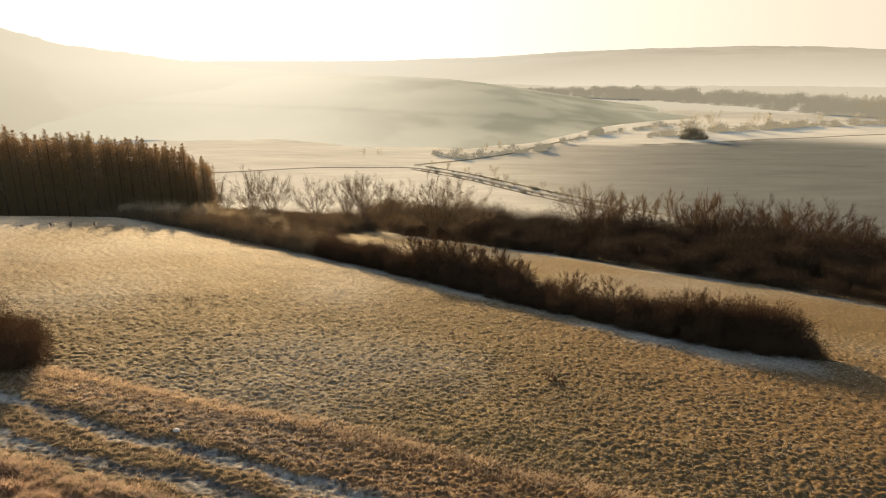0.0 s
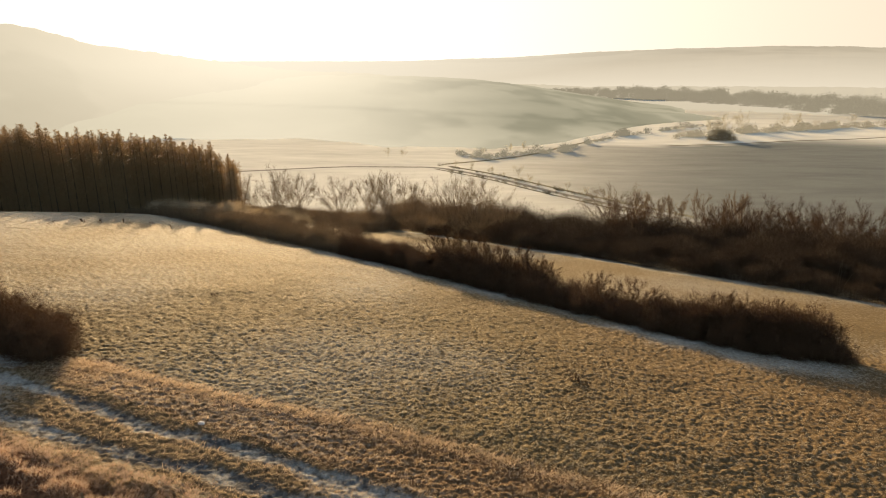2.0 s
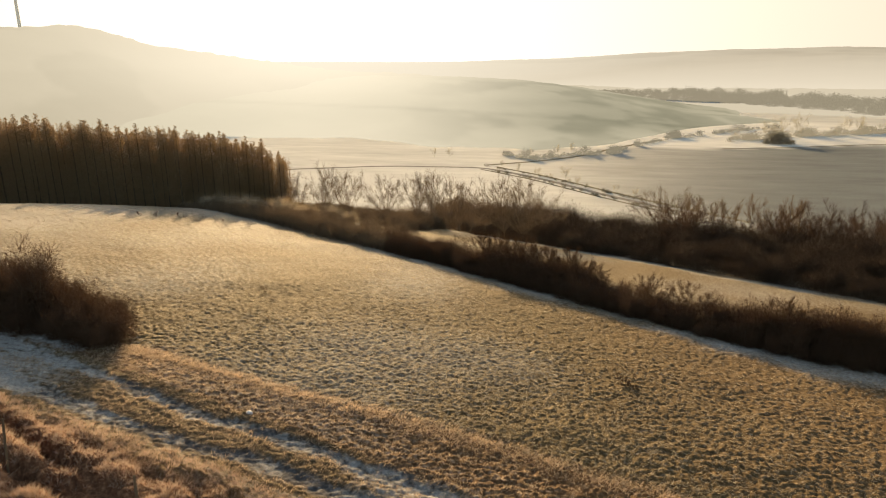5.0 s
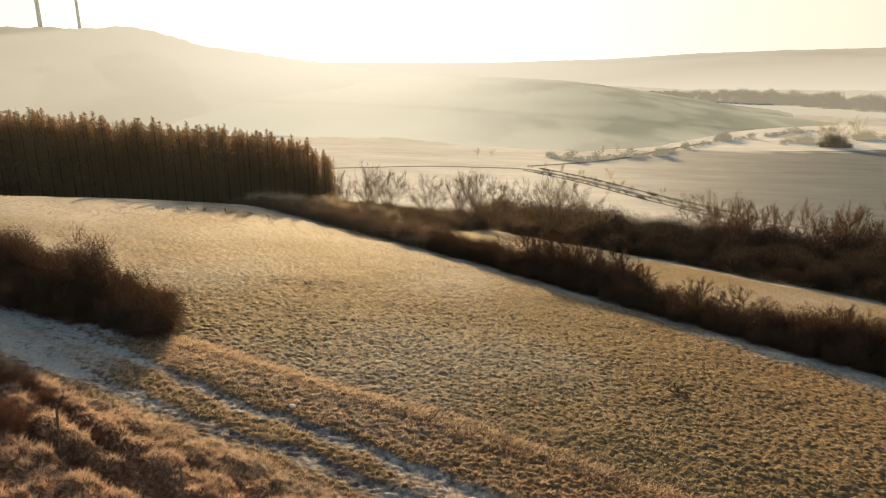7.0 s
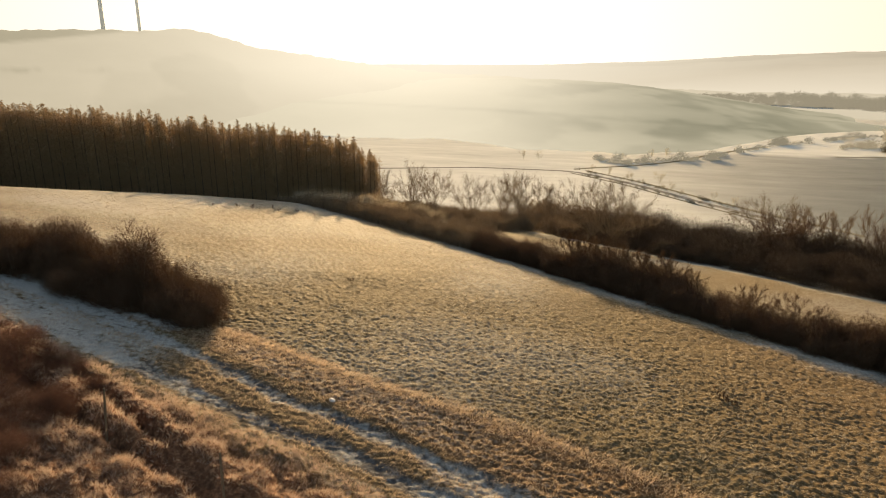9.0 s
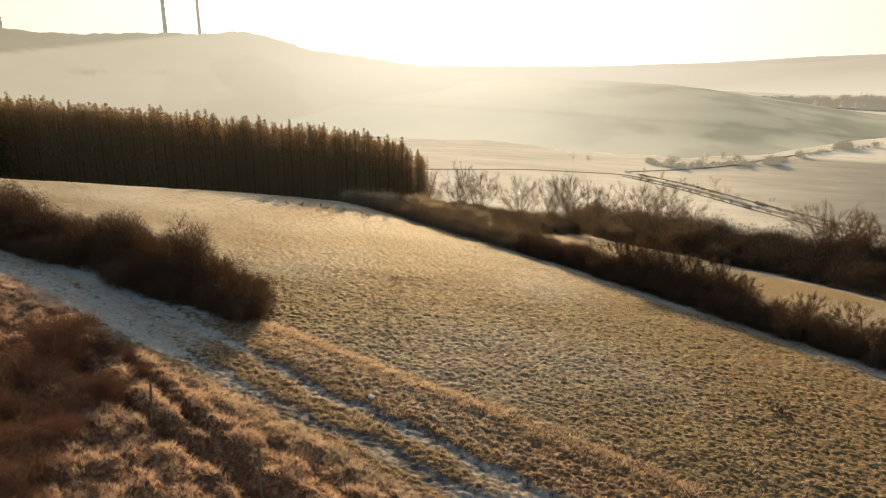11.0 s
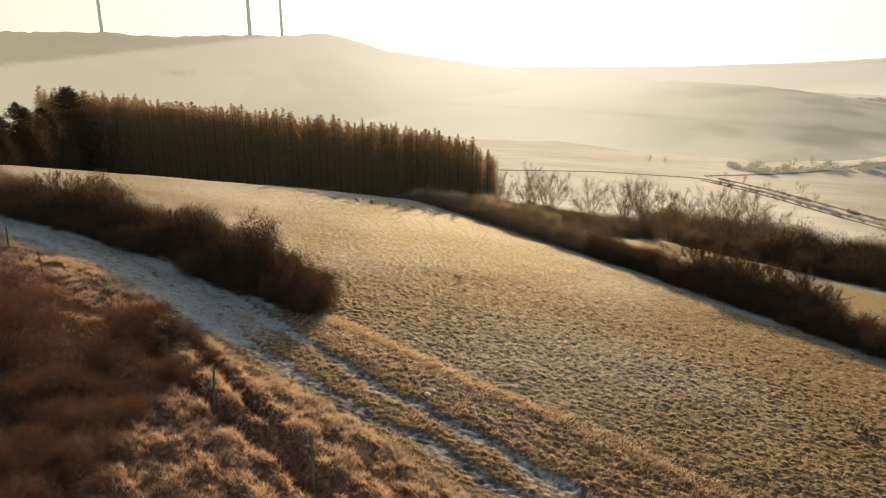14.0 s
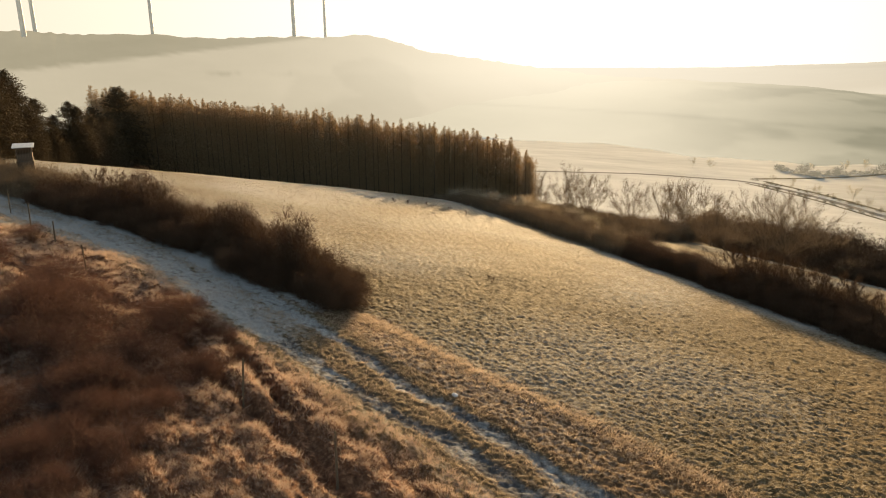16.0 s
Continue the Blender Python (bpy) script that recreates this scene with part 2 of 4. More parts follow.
# how far the place lies from the flight's start, and the ground's own relief there
def relief(x, y):
    r = np.hypot(x, y)
    bearing = np.degrees(np.arctan2(-x, y))
    near = (1 - smooth(90, 170, r)) * smooth(8, 15, r) * smooth(-42.5, -40.5, bearing) * smooth(69.5, 67.5, bearing)
    bank = smooth(0.3, 1.8, along(TL, x) - y)
    track = smooth(-0.6, 0.9, y - along(TL, x)) * smooth(-0.8, 0.9, along(TU, x) - y)
    dome, rnd = cells(x * 0.85, y, 0.215, 3)
    c2 = value_noise(x * 1.9 + 7, y * 2.4, 5)
    big = value_noise(x * 0.35, y * 0.35, 9)
    fade = 1 - 0.5 * smooth(45, 75, r)
    h = (0.072 + 0.08 * rnd) * dome * fade + 0.05 * c2 + 0.12 * big
    # the bank: leaning tussocks at two sizes, combed along the slope, and two hollows
    u, v = x * 0.93 - y * 0.36, x * 0.36 + y * 0.93
    clump, crnd = cells(u * 0.6, v, 0.8, 15)
    small, srnd = cells(u * 0.6, v, 0.34, 17)
    ga, gb = y - along(GA, x), y - along(GB, x)
    soft = smooth(-32, -22, x)
    hollow = soft * (np.exp(-(ga / 0.30) ** 2) + np.exp(-(gb / 0.28) ** 2))
    ridge = soft * (np.exp(-((ga - 0.75) / 0.35) ** 2) + 0.8 * np.exp(-((gb - 0.7) / 0.35) ** 2))
    tuss = 0.40 * clump * (0.3 + 0.7 * crnd) + 0.2 * small * (0.4 + 0.6 * srnd) - 0.3 * hollow + 0.16 * ridge
    rut = rut_depth(x, y)
    h = h * (1 - bank) + (h * 0.4 + tuss) * bank
    return near * (h * (1 - 0.25 * track) * (1 - 0.4 * rut) - 0.055 * rut + 0.05 * rut * value_noise(x * 5.0, y * 5.0, 63))


def rut_depth(x, y):
    """1 in the middle of either wheel rut, 0 beside them."""
    wob = 0.5 * (value_noise(x * 0.9, y * 0.9, 61) - 0.5) + 0.25 * (value_noise(x * 3.1, y * 3.1, 62) - 0.5)
    width = 0.44 + 0.45 * smooth(-20, -30, x)
    return np.maximum(np.exp(-((y - along(RU, x) + wob) / width) ** 4), np.exp(-((y - along(RL, x) + wob) / (width + 0.08)) ** 4))


def covers(x, y):
    """Frost, rusty dead grass and open valley, each 0 to 1."""
    r = np.hypot(x, y)
    wob = 1.2 * (value_noise(x * 0.4, y * 0.4, 21) - 0.5)
    fa, fb, tu, tl, os_ = along(HB, x), along(FB, x), along(TU, x), along(TL, x), along(OS, x)
    patch = value_noise(x * 0.12, y * 0.12, 31)
    frost = 0.18 + 0.20 * patch - 0.16 * smooth(-6, 14, x) * smooth(60, 42, r) + 0.16 * smooth(-20, -52, x)
    strip = smooth(-5.0 + 2 * wob, -1.2 + wob, y - fa) * smooth(1.5, 0.0, y - fa) * smooth(28, 18, np.abs(x - 2))
    frost = np.maximum(frost, 0.2 + 0.30 * strip * (0.35 + 0.9 * value_noise(x * 0.5, y * 0.5, 33)))
    strip2 = smooth(-6.0 + 2 * wob, -2.0 + wob, y - fb) * smooth(2, 0.5, y - fb)
    frost = np.maximum(frost, 0.2 + 0.28 * strip2 * (0.35 + 0.9 * value_noise(x * 0.4, y * 0.4, 34)))
    track = smooth(-0.9, 0.2, y - tl + 0.5 * wob) * smooth(-0.9, 0.2, np.maximum(tu, along(RU, x) + 0.6) - y + 0.5 * wob)
    ruts = rut_depth(x, y)
    shade = smooth(-17, -24, x)
    streak = value_noise((x * 0.93 - y * 0.36) * 0.35, (x * 0.36 + y * 0.93) * 2.1, 36)
    worn = track * (0.13 + (0.0 + 0.42 * value_noise(x * 0.9, y * 0.9, 37) * (0.5 + value_noise(x * 4.0, y * 4.0, 38))) * ruts * (1 - 0.5 * shade) + shade * (0.2 + 0.3 * streak))
    frost = np.where(track > 0, np.where(track > 0.5, worn, np.maximum(frost, worn)), frost)
    verge = smooth(0, 0.5, y - tu) * smooth(0.6, 0.0, y - os_)
    frost = frost - 0.05 * verge
    dell = np.exp(-(((x + 3.4) / 3.0) ** 2 + ((y - 19.6) / 1.1) ** 2))
    frost = np.maximum(frost, 0.5 * dell)
    rust = smooth(0.7, 2.0, tl - y + wob)
    rust = np.maximum(rust, 0.45 * np.exp(-((y - os_) / 0.7) ** 2) * smooth(-21, -18.5, x))
    rust = np.maximum(rust, 0.45 * verge)
    rust = np.maximum(rust, 0.2 * smooth(0, 16, x) * smooth(60, 42, r))
    rust = np.maximum(rust, 0.14 * track * smooth(-24, -17, x))
    rust = np.maximum(rust, 0.85 * np.exp(-(((x + 18.4) / 1.6) ** 2 + ((y - 28.5) / 0.8) ** 2)))  # red grass at the hedge's end
    side = smooth(-19, -23, x) * smooth(-1.4, -0.4, y - tl + wob) * smooth(2.5, 1.0, y - along(LH, x))
    frost = np.maximum(frost, side * (1 - 0.7 * track) * (0.30 + 0.28 * streak))
    tops = cells(x * 0.85, y, 0.3, 41)[0]
    frost = frost + 0.34 * (tops - 0.45) * smooth(70, 45, r) * np.maximum(0.25, np.maximum(track * (0.5 + 0.5 * shade), side))
    frost = frost * (1 - 0.55 * smooth(0.9, 2.2, tl - y))
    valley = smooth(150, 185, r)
    # valley plots: bright frosted meadows, the broad grey field right of the lane, a strip painted sunny above it
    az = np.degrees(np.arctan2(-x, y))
    # the grey fades by bearing, painting in the haze towards the sun
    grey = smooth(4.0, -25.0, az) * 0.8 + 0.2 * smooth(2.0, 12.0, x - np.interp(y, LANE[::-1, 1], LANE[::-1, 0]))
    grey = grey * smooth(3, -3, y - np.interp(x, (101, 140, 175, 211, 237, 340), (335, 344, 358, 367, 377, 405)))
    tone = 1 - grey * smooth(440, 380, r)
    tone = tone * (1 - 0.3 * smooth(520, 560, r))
    soil = track * (0.8 * ruts + 0.08) * (1 - 0.5 * shade) * (0.6 + 0.4 * value_noise(x * 1.3, y * 1.3, 71))
    tone = np.where(r < 120, np.clip(1.2 * soil, 0, 0.95), tone)
    return np.stack([np.clip(frost, 0, 1), np.clip(rust, 0, 1), valley, np.clip(tone, 0, 1)], -1)


def mesh_of(name, verts, faces, mats=(), smooth_shade=True, cover=None):
    me = bpy.data.meshes.new(name)
    verts, faces = np.asarray(verts, np.float32), np.asarray(faces, np.int32)
    k = faces.shape[1]
    me.vertices.add(len(verts))
    me.vertices.foreach_set("co", verts.ravel())
    me.loops.add(faces.size)
    me.loops.foreach_set("vertex_index", faces.ravel())
    me.polygons.add(len(faces))
    me.polygons.foreach_set("loop_start", np.arange(0, faces.size, k, dtype=np.int32))
    me.polygons.foreach_set("use_smooth", np.full(len(faces), smooth_shade))
    me.update(calc_edges=True)
    for m in mats:
        me.materials.append(m)
    if cover is not None:
        a = me.attributes.new("cover", "FLOAT_COLOR", "POINT")
        a.data.foreach_set("color", np.asarray(cover, np.float32).ravel())
    return me


def sheet(rows, cols, closed=False):
    """Quads of a grid of rows x cols points."""
    i, j = np.meshgrid(np.arange(rows - 1), np.arange(cols if closed else cols - 1), indexing="ij")
    a, b = i * cols + j, i * cols + (j + 1) % cols
    return np.stack([a, b, b + cols, a + cols], -1).reshape(-1, 4)


def build_ground():
    rings = [0.0, 1.0, 3.0]
    while rings[-1] < 4700:
        r = rings[-1]
        rings.append(r * (1.0025 if 19 < r < 37 else 1.0032 if 19 < r < 50 else 1.006 if 14 < r < 110 else 1.03 if r > 110 else 1.08))
    rings = np.array(rings)
    fine = np.arange(-41, 68, 0.13)
    rest = np.arange(68, 319, 4.0)
    ang = np.radians(np.concatenate([fine, rest]))
    r, a = np.meshgrid(rings, ang, indexing="ij")
    x, y = (-np.sin(a) * r).ravel(), (np.cos(a) * r).ravel()
    z = land(x, y) + relief(x, y)
    verts = np.stack([x, y, z], -1)
    faces = sheet(len(rings), len(ang), closed=True)
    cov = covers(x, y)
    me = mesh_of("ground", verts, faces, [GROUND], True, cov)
    ob = new("ground", me)
    tagged(ob, "frost-covered meadow ground with tussocks, rutted track and pale valley fields", "ground", kind="structure")
    return ob


build_ground()


# ---- distant hills ----
def build_hill(name, label, crest, r0, r1, mat, seed, dark=None, foot=VALLEY - 1, veil=(0.45, 15), curve=1.25, mist=0.0):
    """A long rounded hill round the place: crest gives (bearing, elevation seen from the meadow), r0 and r1 its foot and crest distance."""
    crest = np.array(sorted(crest))
    az = np.arange(crest[0, 0], crest[-1, 0] + 0.01, 0.2)
    el = np.interp(az, crest[:, 0], crest[:, 1])
    k = np.exp(-np.linspace(-2, 2, 17) ** 2)
    el = np.convolve(np.pad(el, 8, mode="edge"), k / k.sum(), "valid")
    top = 15.0 + r1 * np.tan(np.radians(el))
    top = top + (1.6 if r1 > 600 else 0.5) * (value_noise(az * 2.3, az * 0 + 3.0, seed) - 0.5)  # woods along the crest
    ends = smooth(0, 5, az - az[0]) * smooth(0, 5, az[-1] - az)
    s = np.linspace(0, 1.8, 60)
    A, S = np.meshgrid(az, s, indexing="xy")
    prof = np.where(S < 1, np.sin(np.clip(S, 0, 1) * np.pi / 2) ** curve, np.cos(np.clip((S - 1) / 0.8, 0, 1) * np.pi / 2))
    foot_r = r0(A) if callable(r0) else r0
    R = foot_r + (r1 - foot_r) * S
    X, Y = -np.sin(np.radians(A)) * R, np.cos(np.radians(A)) * R
    bumps = (value_noise(X * 0.012, Y * 0.012, seed) - 0.5) * 9 * np.clip(S * (1 - S) * 4, 0, 1)
    Z = foot + (top - foot)[None, :] * prof * (0.3 + 0.7 * ends[None, :]) + bumps * prof
    cov = np.zeros((X.size, 4))
    if dark is not None:
        cov[:, 0] = dark(A.ravel(), S.ravel(), X.ravel(), Y.ravel(), np.degrees(np.arctan2(Z - 15.5, R)).ravel())
    # the painted mist glow is brightest towards the sun and pales the foot
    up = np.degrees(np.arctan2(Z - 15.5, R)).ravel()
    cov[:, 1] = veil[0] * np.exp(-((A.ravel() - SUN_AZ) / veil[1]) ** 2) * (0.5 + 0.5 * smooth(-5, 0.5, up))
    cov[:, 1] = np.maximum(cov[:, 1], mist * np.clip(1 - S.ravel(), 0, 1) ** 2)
    cov[:, 3] = 1
    me = mesh_of(name, np.stack([X, Y, Z], -1).reshape(-1, 3), sheet(len(s), len(az)), [mat], True, cov)
    return tagged(new(name, me), label, "hill", kind="structure")


# emissive hill colours, with the haze already mixed into each
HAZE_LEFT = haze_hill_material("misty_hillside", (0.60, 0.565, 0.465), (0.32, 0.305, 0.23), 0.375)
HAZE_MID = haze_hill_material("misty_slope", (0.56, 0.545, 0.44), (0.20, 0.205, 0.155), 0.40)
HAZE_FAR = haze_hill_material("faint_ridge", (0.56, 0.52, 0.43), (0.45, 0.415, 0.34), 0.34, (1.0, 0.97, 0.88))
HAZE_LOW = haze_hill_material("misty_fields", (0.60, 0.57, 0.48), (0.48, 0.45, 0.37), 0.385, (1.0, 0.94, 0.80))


def left_fields(a, s, x, y, el):
    top = smooth(-0.16, 0.16, el - (0.85 + 0.12 * (51 - a))) * smooth(38, 40, a)
    low = smooth(41.8, 40.9, a + 0.6 * (el + 2)) * smooth(-0.45, -0.75, el)
    line = np.exp(-((el + 0.58) / 0.06) ** 2) * smooth(39, 42, a) * smooth(52, 48, a)
    copse = smooth(0.5, 0.62, clouds(x * 0.016, y * 0.016, 44)) * smooth(41, 38, a)
    return np.clip(0.85 * top + 0.15 * low + 0.5 * line + 0.25 * copse, 0, 1)


def mid_fields(a, s, x, y, el):
    wood = smooth(0.42, 0.62, clouds(x * 0.022, y * 0.022, 47)) * smooth(16, 0, a)
    line = np.exp(-((el + 4.4 - 0.05 * a) / 0.12) ** 2)
    wood = wood + 0.9 * np.exp(-(((a + 5.5) / 2.6) ** 2 + ((el + 5.0) / 0.75) ** 2)) + 0.5 * np.exp(-(((a + 1) / 5) ** 2 + ((el + 3.4) / 0.35) ** 2))
    return np.clip(smooth(0.0, 0.4, s) * smooth(12, -4, a) * smooth(-24, -12, a) * 0.55 + 0.38 * wood + 0.3 * line, 0, 1)


def ridge_woods(a, s, x, y, el):
    return 0.9 * smooth(0.35, 0.7, clouds(x * 0.006, y * 0.006, 48)) * smooth(0.3, 0.6, s)


def left_foot(a):
    return np.interp(a, (20, 32, 48), (450, 420, 330))


def mid_foot(a):
    wave = 4 * np.sin(a * 0.55) + 2.5 * np.sin(a * 1.31 + 1)
    return wave + np.interp(a, (-26, -18, -13, -8.6, -1.2, 6.3, 10.3, 13.2, 19.3, 30), (520, 440, 385, 306, 286, 296, 321, 338, 354, 372))


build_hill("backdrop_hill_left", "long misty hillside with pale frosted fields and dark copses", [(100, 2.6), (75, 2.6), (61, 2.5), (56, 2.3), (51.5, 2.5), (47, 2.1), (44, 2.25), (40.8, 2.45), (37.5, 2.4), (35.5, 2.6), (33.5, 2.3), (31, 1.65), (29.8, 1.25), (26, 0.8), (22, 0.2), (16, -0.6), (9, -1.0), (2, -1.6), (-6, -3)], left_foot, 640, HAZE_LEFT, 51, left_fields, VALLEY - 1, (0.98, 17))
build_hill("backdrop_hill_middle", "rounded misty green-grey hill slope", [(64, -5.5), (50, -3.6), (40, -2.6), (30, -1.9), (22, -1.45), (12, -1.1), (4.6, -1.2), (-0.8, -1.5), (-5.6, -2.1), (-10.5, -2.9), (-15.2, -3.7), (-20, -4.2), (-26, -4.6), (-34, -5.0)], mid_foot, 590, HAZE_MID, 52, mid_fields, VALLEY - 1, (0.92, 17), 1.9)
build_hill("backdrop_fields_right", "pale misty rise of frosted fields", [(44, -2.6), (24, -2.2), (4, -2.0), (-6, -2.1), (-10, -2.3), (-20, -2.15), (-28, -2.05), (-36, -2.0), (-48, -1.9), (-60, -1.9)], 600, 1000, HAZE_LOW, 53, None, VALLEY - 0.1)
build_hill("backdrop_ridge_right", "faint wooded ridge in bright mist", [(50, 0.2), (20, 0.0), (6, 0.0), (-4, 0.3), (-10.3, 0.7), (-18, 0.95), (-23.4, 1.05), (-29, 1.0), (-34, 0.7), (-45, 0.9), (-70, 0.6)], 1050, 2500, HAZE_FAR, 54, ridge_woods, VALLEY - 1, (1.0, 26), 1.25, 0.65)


# an added glowing ring stands in for the sunlit haze that closes the horizon all round
def build_haze_bank():
    m = bpy.data.materials.new("haze_glow")
    m.use_nodes = True
    n, l = m.node_tree.nodes, m.node_tree.links
    at = n.new("ShaderNodeAttribute")
    at.attribute_name = "cover"
    sep = n.new("ShaderNodeSeparateColor")
    l.new(at.outputs["Color"], sep.inputs[0])
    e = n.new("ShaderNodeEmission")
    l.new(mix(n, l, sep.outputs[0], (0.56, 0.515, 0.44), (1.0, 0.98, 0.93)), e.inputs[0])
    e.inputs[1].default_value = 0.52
    l.new(e.outputs[0], n["Material Output"].inputs[0])
    n.remove(n["Principled BSDF"])
    az = np.radians(np.arange(0, 360, 3.0))
    z = np.linspace(-60, 600, 9)
    Zs, As = np.meshgrid(z, az, indexing="ij")
    v = np.stack([-np.sin(As) * 4600, np.cos(As) * 4600, Zs], -1).reshape(-1, 3)
    # sun glare painted in: white on the sun's side, dimmer cream elsewhere
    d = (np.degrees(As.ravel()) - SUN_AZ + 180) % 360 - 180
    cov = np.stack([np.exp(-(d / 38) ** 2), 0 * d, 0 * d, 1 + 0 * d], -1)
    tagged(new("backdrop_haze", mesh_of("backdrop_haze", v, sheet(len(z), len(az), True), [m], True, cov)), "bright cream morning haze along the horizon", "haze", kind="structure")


build_haze_bank()


# ---- plants ----
def empty(name):
    ob = new(name)
    ob.empty_display_size = 0.2
    return ob


def part(name, me, parent, label=""):
    ob = new(name, me)
    ob.parent = parent
    return tagged(ob, label) if label else ob


def limb(a, b, ra, rb, sides=4):
    """A tapered limb from a to b: its points and triangles."""
    a, b = np.asarray(a, float), np.asarray(b, float)
    d = (b - a) / (np.linalg.norm(b - a) + 1e-9)
    u = np.cross(d, (0.3, 0.9, 0.2))
    u /= np.linalg.norm(u) + 1e-9
    w = np.cross(d, u)
    t = np.arange(sides) * 2 * np.pi / sides
    ring = np.cos(t)[:, None] * u + np.sin(t)[:, None] * w
    v = np.vstack([a + ring * ra, b + ring * rb])
    f = []
    for i in range(sides):
        j = (i + 1) % sides
        f += [(i, j, sides + j), (i, sides + j, sides + i)]
    return v, f


def join(pieces):
    vs, fs, n = [], [], 0
    for v, f in pieces:
        vs.append(v)
        fs.append(np.asarray(f) + n)
        n += len(v)
    return np.vstack(vs), np.vstack(fs)


def blades(base, tip, width, rng):
    """One thin triangle from each base to each tip."""
    d = tip - base
    side = np.cross(d, rng.normal(size=base.shape))
    side /= np.linalg.norm(side, axis=1, keepdims=True) + 1e-9
    w = (np.asarray(width).reshape(-1, 1) if np.ndim(width) else width) * side
    v = np.stack([base - w / 2, base + w / 2, tip], 1).reshape(-1, 3)
    return v, np.arange(len(v)).reshape(-1, 3)


def make_shrub(name, label, seed, h, r, n, mat, spiky=0.5, width=0.035, reach=1.0):
    rng = np.random.default_rng(seed)
    root = empty(name)
    stems = []
    for _ in range(14):
        a, lean = rng.uniform(0, 2 * np.pi), rng.uniform(0.1, 0.8)
        b = np.array((np.cos(a) * r * 0.25 * rng.random(), np.sin(a) * r * 0.25 * rng.random(), -0.1))
        t = np.array((np.cos(a) * r * lean, np.sin(a) * r * lean, h * (0.98 - 0.45 * lean ** 2) * rng.uniform(0.7, 0.95)))
        m = b + (t - b) * 0.5 + np.array((0, 0, 0.12 * h))
        stems += [limb(b, m, 0.035, 0.02, 3), limb(m, t, 0.02, 0.005, 3)]
    part("stem", mesh_of("stem", *join(stems), [BARK], False), root)
    lobes = [(rng.uniform(-0.55, 0.55) * r, rng.uniform(-0.55, 0.55) * r, h * rng.uniform(0.45, 0.72), r * rng.uniform(0.4, 0.65), h * rng.uniform(0.26, 0.4)) for _ in range(7)]
    lobes.append((0, 0, h * 0.42, r * 0.8, h * 0.42))
    for _ in range(4):  # low branches hide the foot
        a = rng.uniform(0, 2 * np.pi)
        lobes.append((math.cos(a) * r * 0.5, math.sin(a) * r * 0.5, h * 0.16, r * 0.62, h * 0.24))
    L = np.array(lobes)[rng.integers(0, len(lobes), n)]
    d = rng.normal(size=(n, 3))
    d /= np.linalg.norm(d, axis=1, keepdims=True)
    q = rng.random(n) ** 0.45
    base = np.stack([L[:, 0] + d[:, 0] * L[:, 3] * q, L[:, 1] + d[:, 1] * L[:, 3] * q, L[:, 2] + d[:, 2] * L[:, 4] * q], -1)
    base[:, 2] = np.maximum(base[:, 2], 0.02)
    out = d * 0.6 + rng.normal(size=(n, 3)) * 0.45 + np.array((0, 0, spiky))
    out /= np.linalg.norm(out, axis=1, keepdims=True)
    fringe = np.where(q[:, None] > 0.93, 1.5, 1.0) * (0.6 + 0.4 * rng.random((n, 1)) ** 3)
    tip = base + out * rng.uniform(0.10, 0.30, (n, 1)) * fringe * reach * h / 2.6
    k = n // 9
    hub = np.stack([L[:k, 0], L[:k, 1], L[:k, 2]], -1)
    inner = hub + (base[:k] - hub) * (0.45 / q[:k, None])
    outer = hub + d[:k] * L[:k, [3, 3, 4]] * rng.uniform(0.9, 1.12, (k, 1)) + rng.normal(size=(k, 3)) * 0.06 * h
    inner[:, 2], outer[:, 2] = np.maximum(inner[:, 2], 0.02), np.maximum(outer[:, 2], 0.05)
    base, tip = np.vstack([base, inner]), np.vstack([tip, outer])
    part("crown", mesh_of("crown", *blades(base, tip, rng.uniform(0.5, 1.3, n + k) * width, rng), [mat], False), root)
    return tagged(root, label, "shrub")


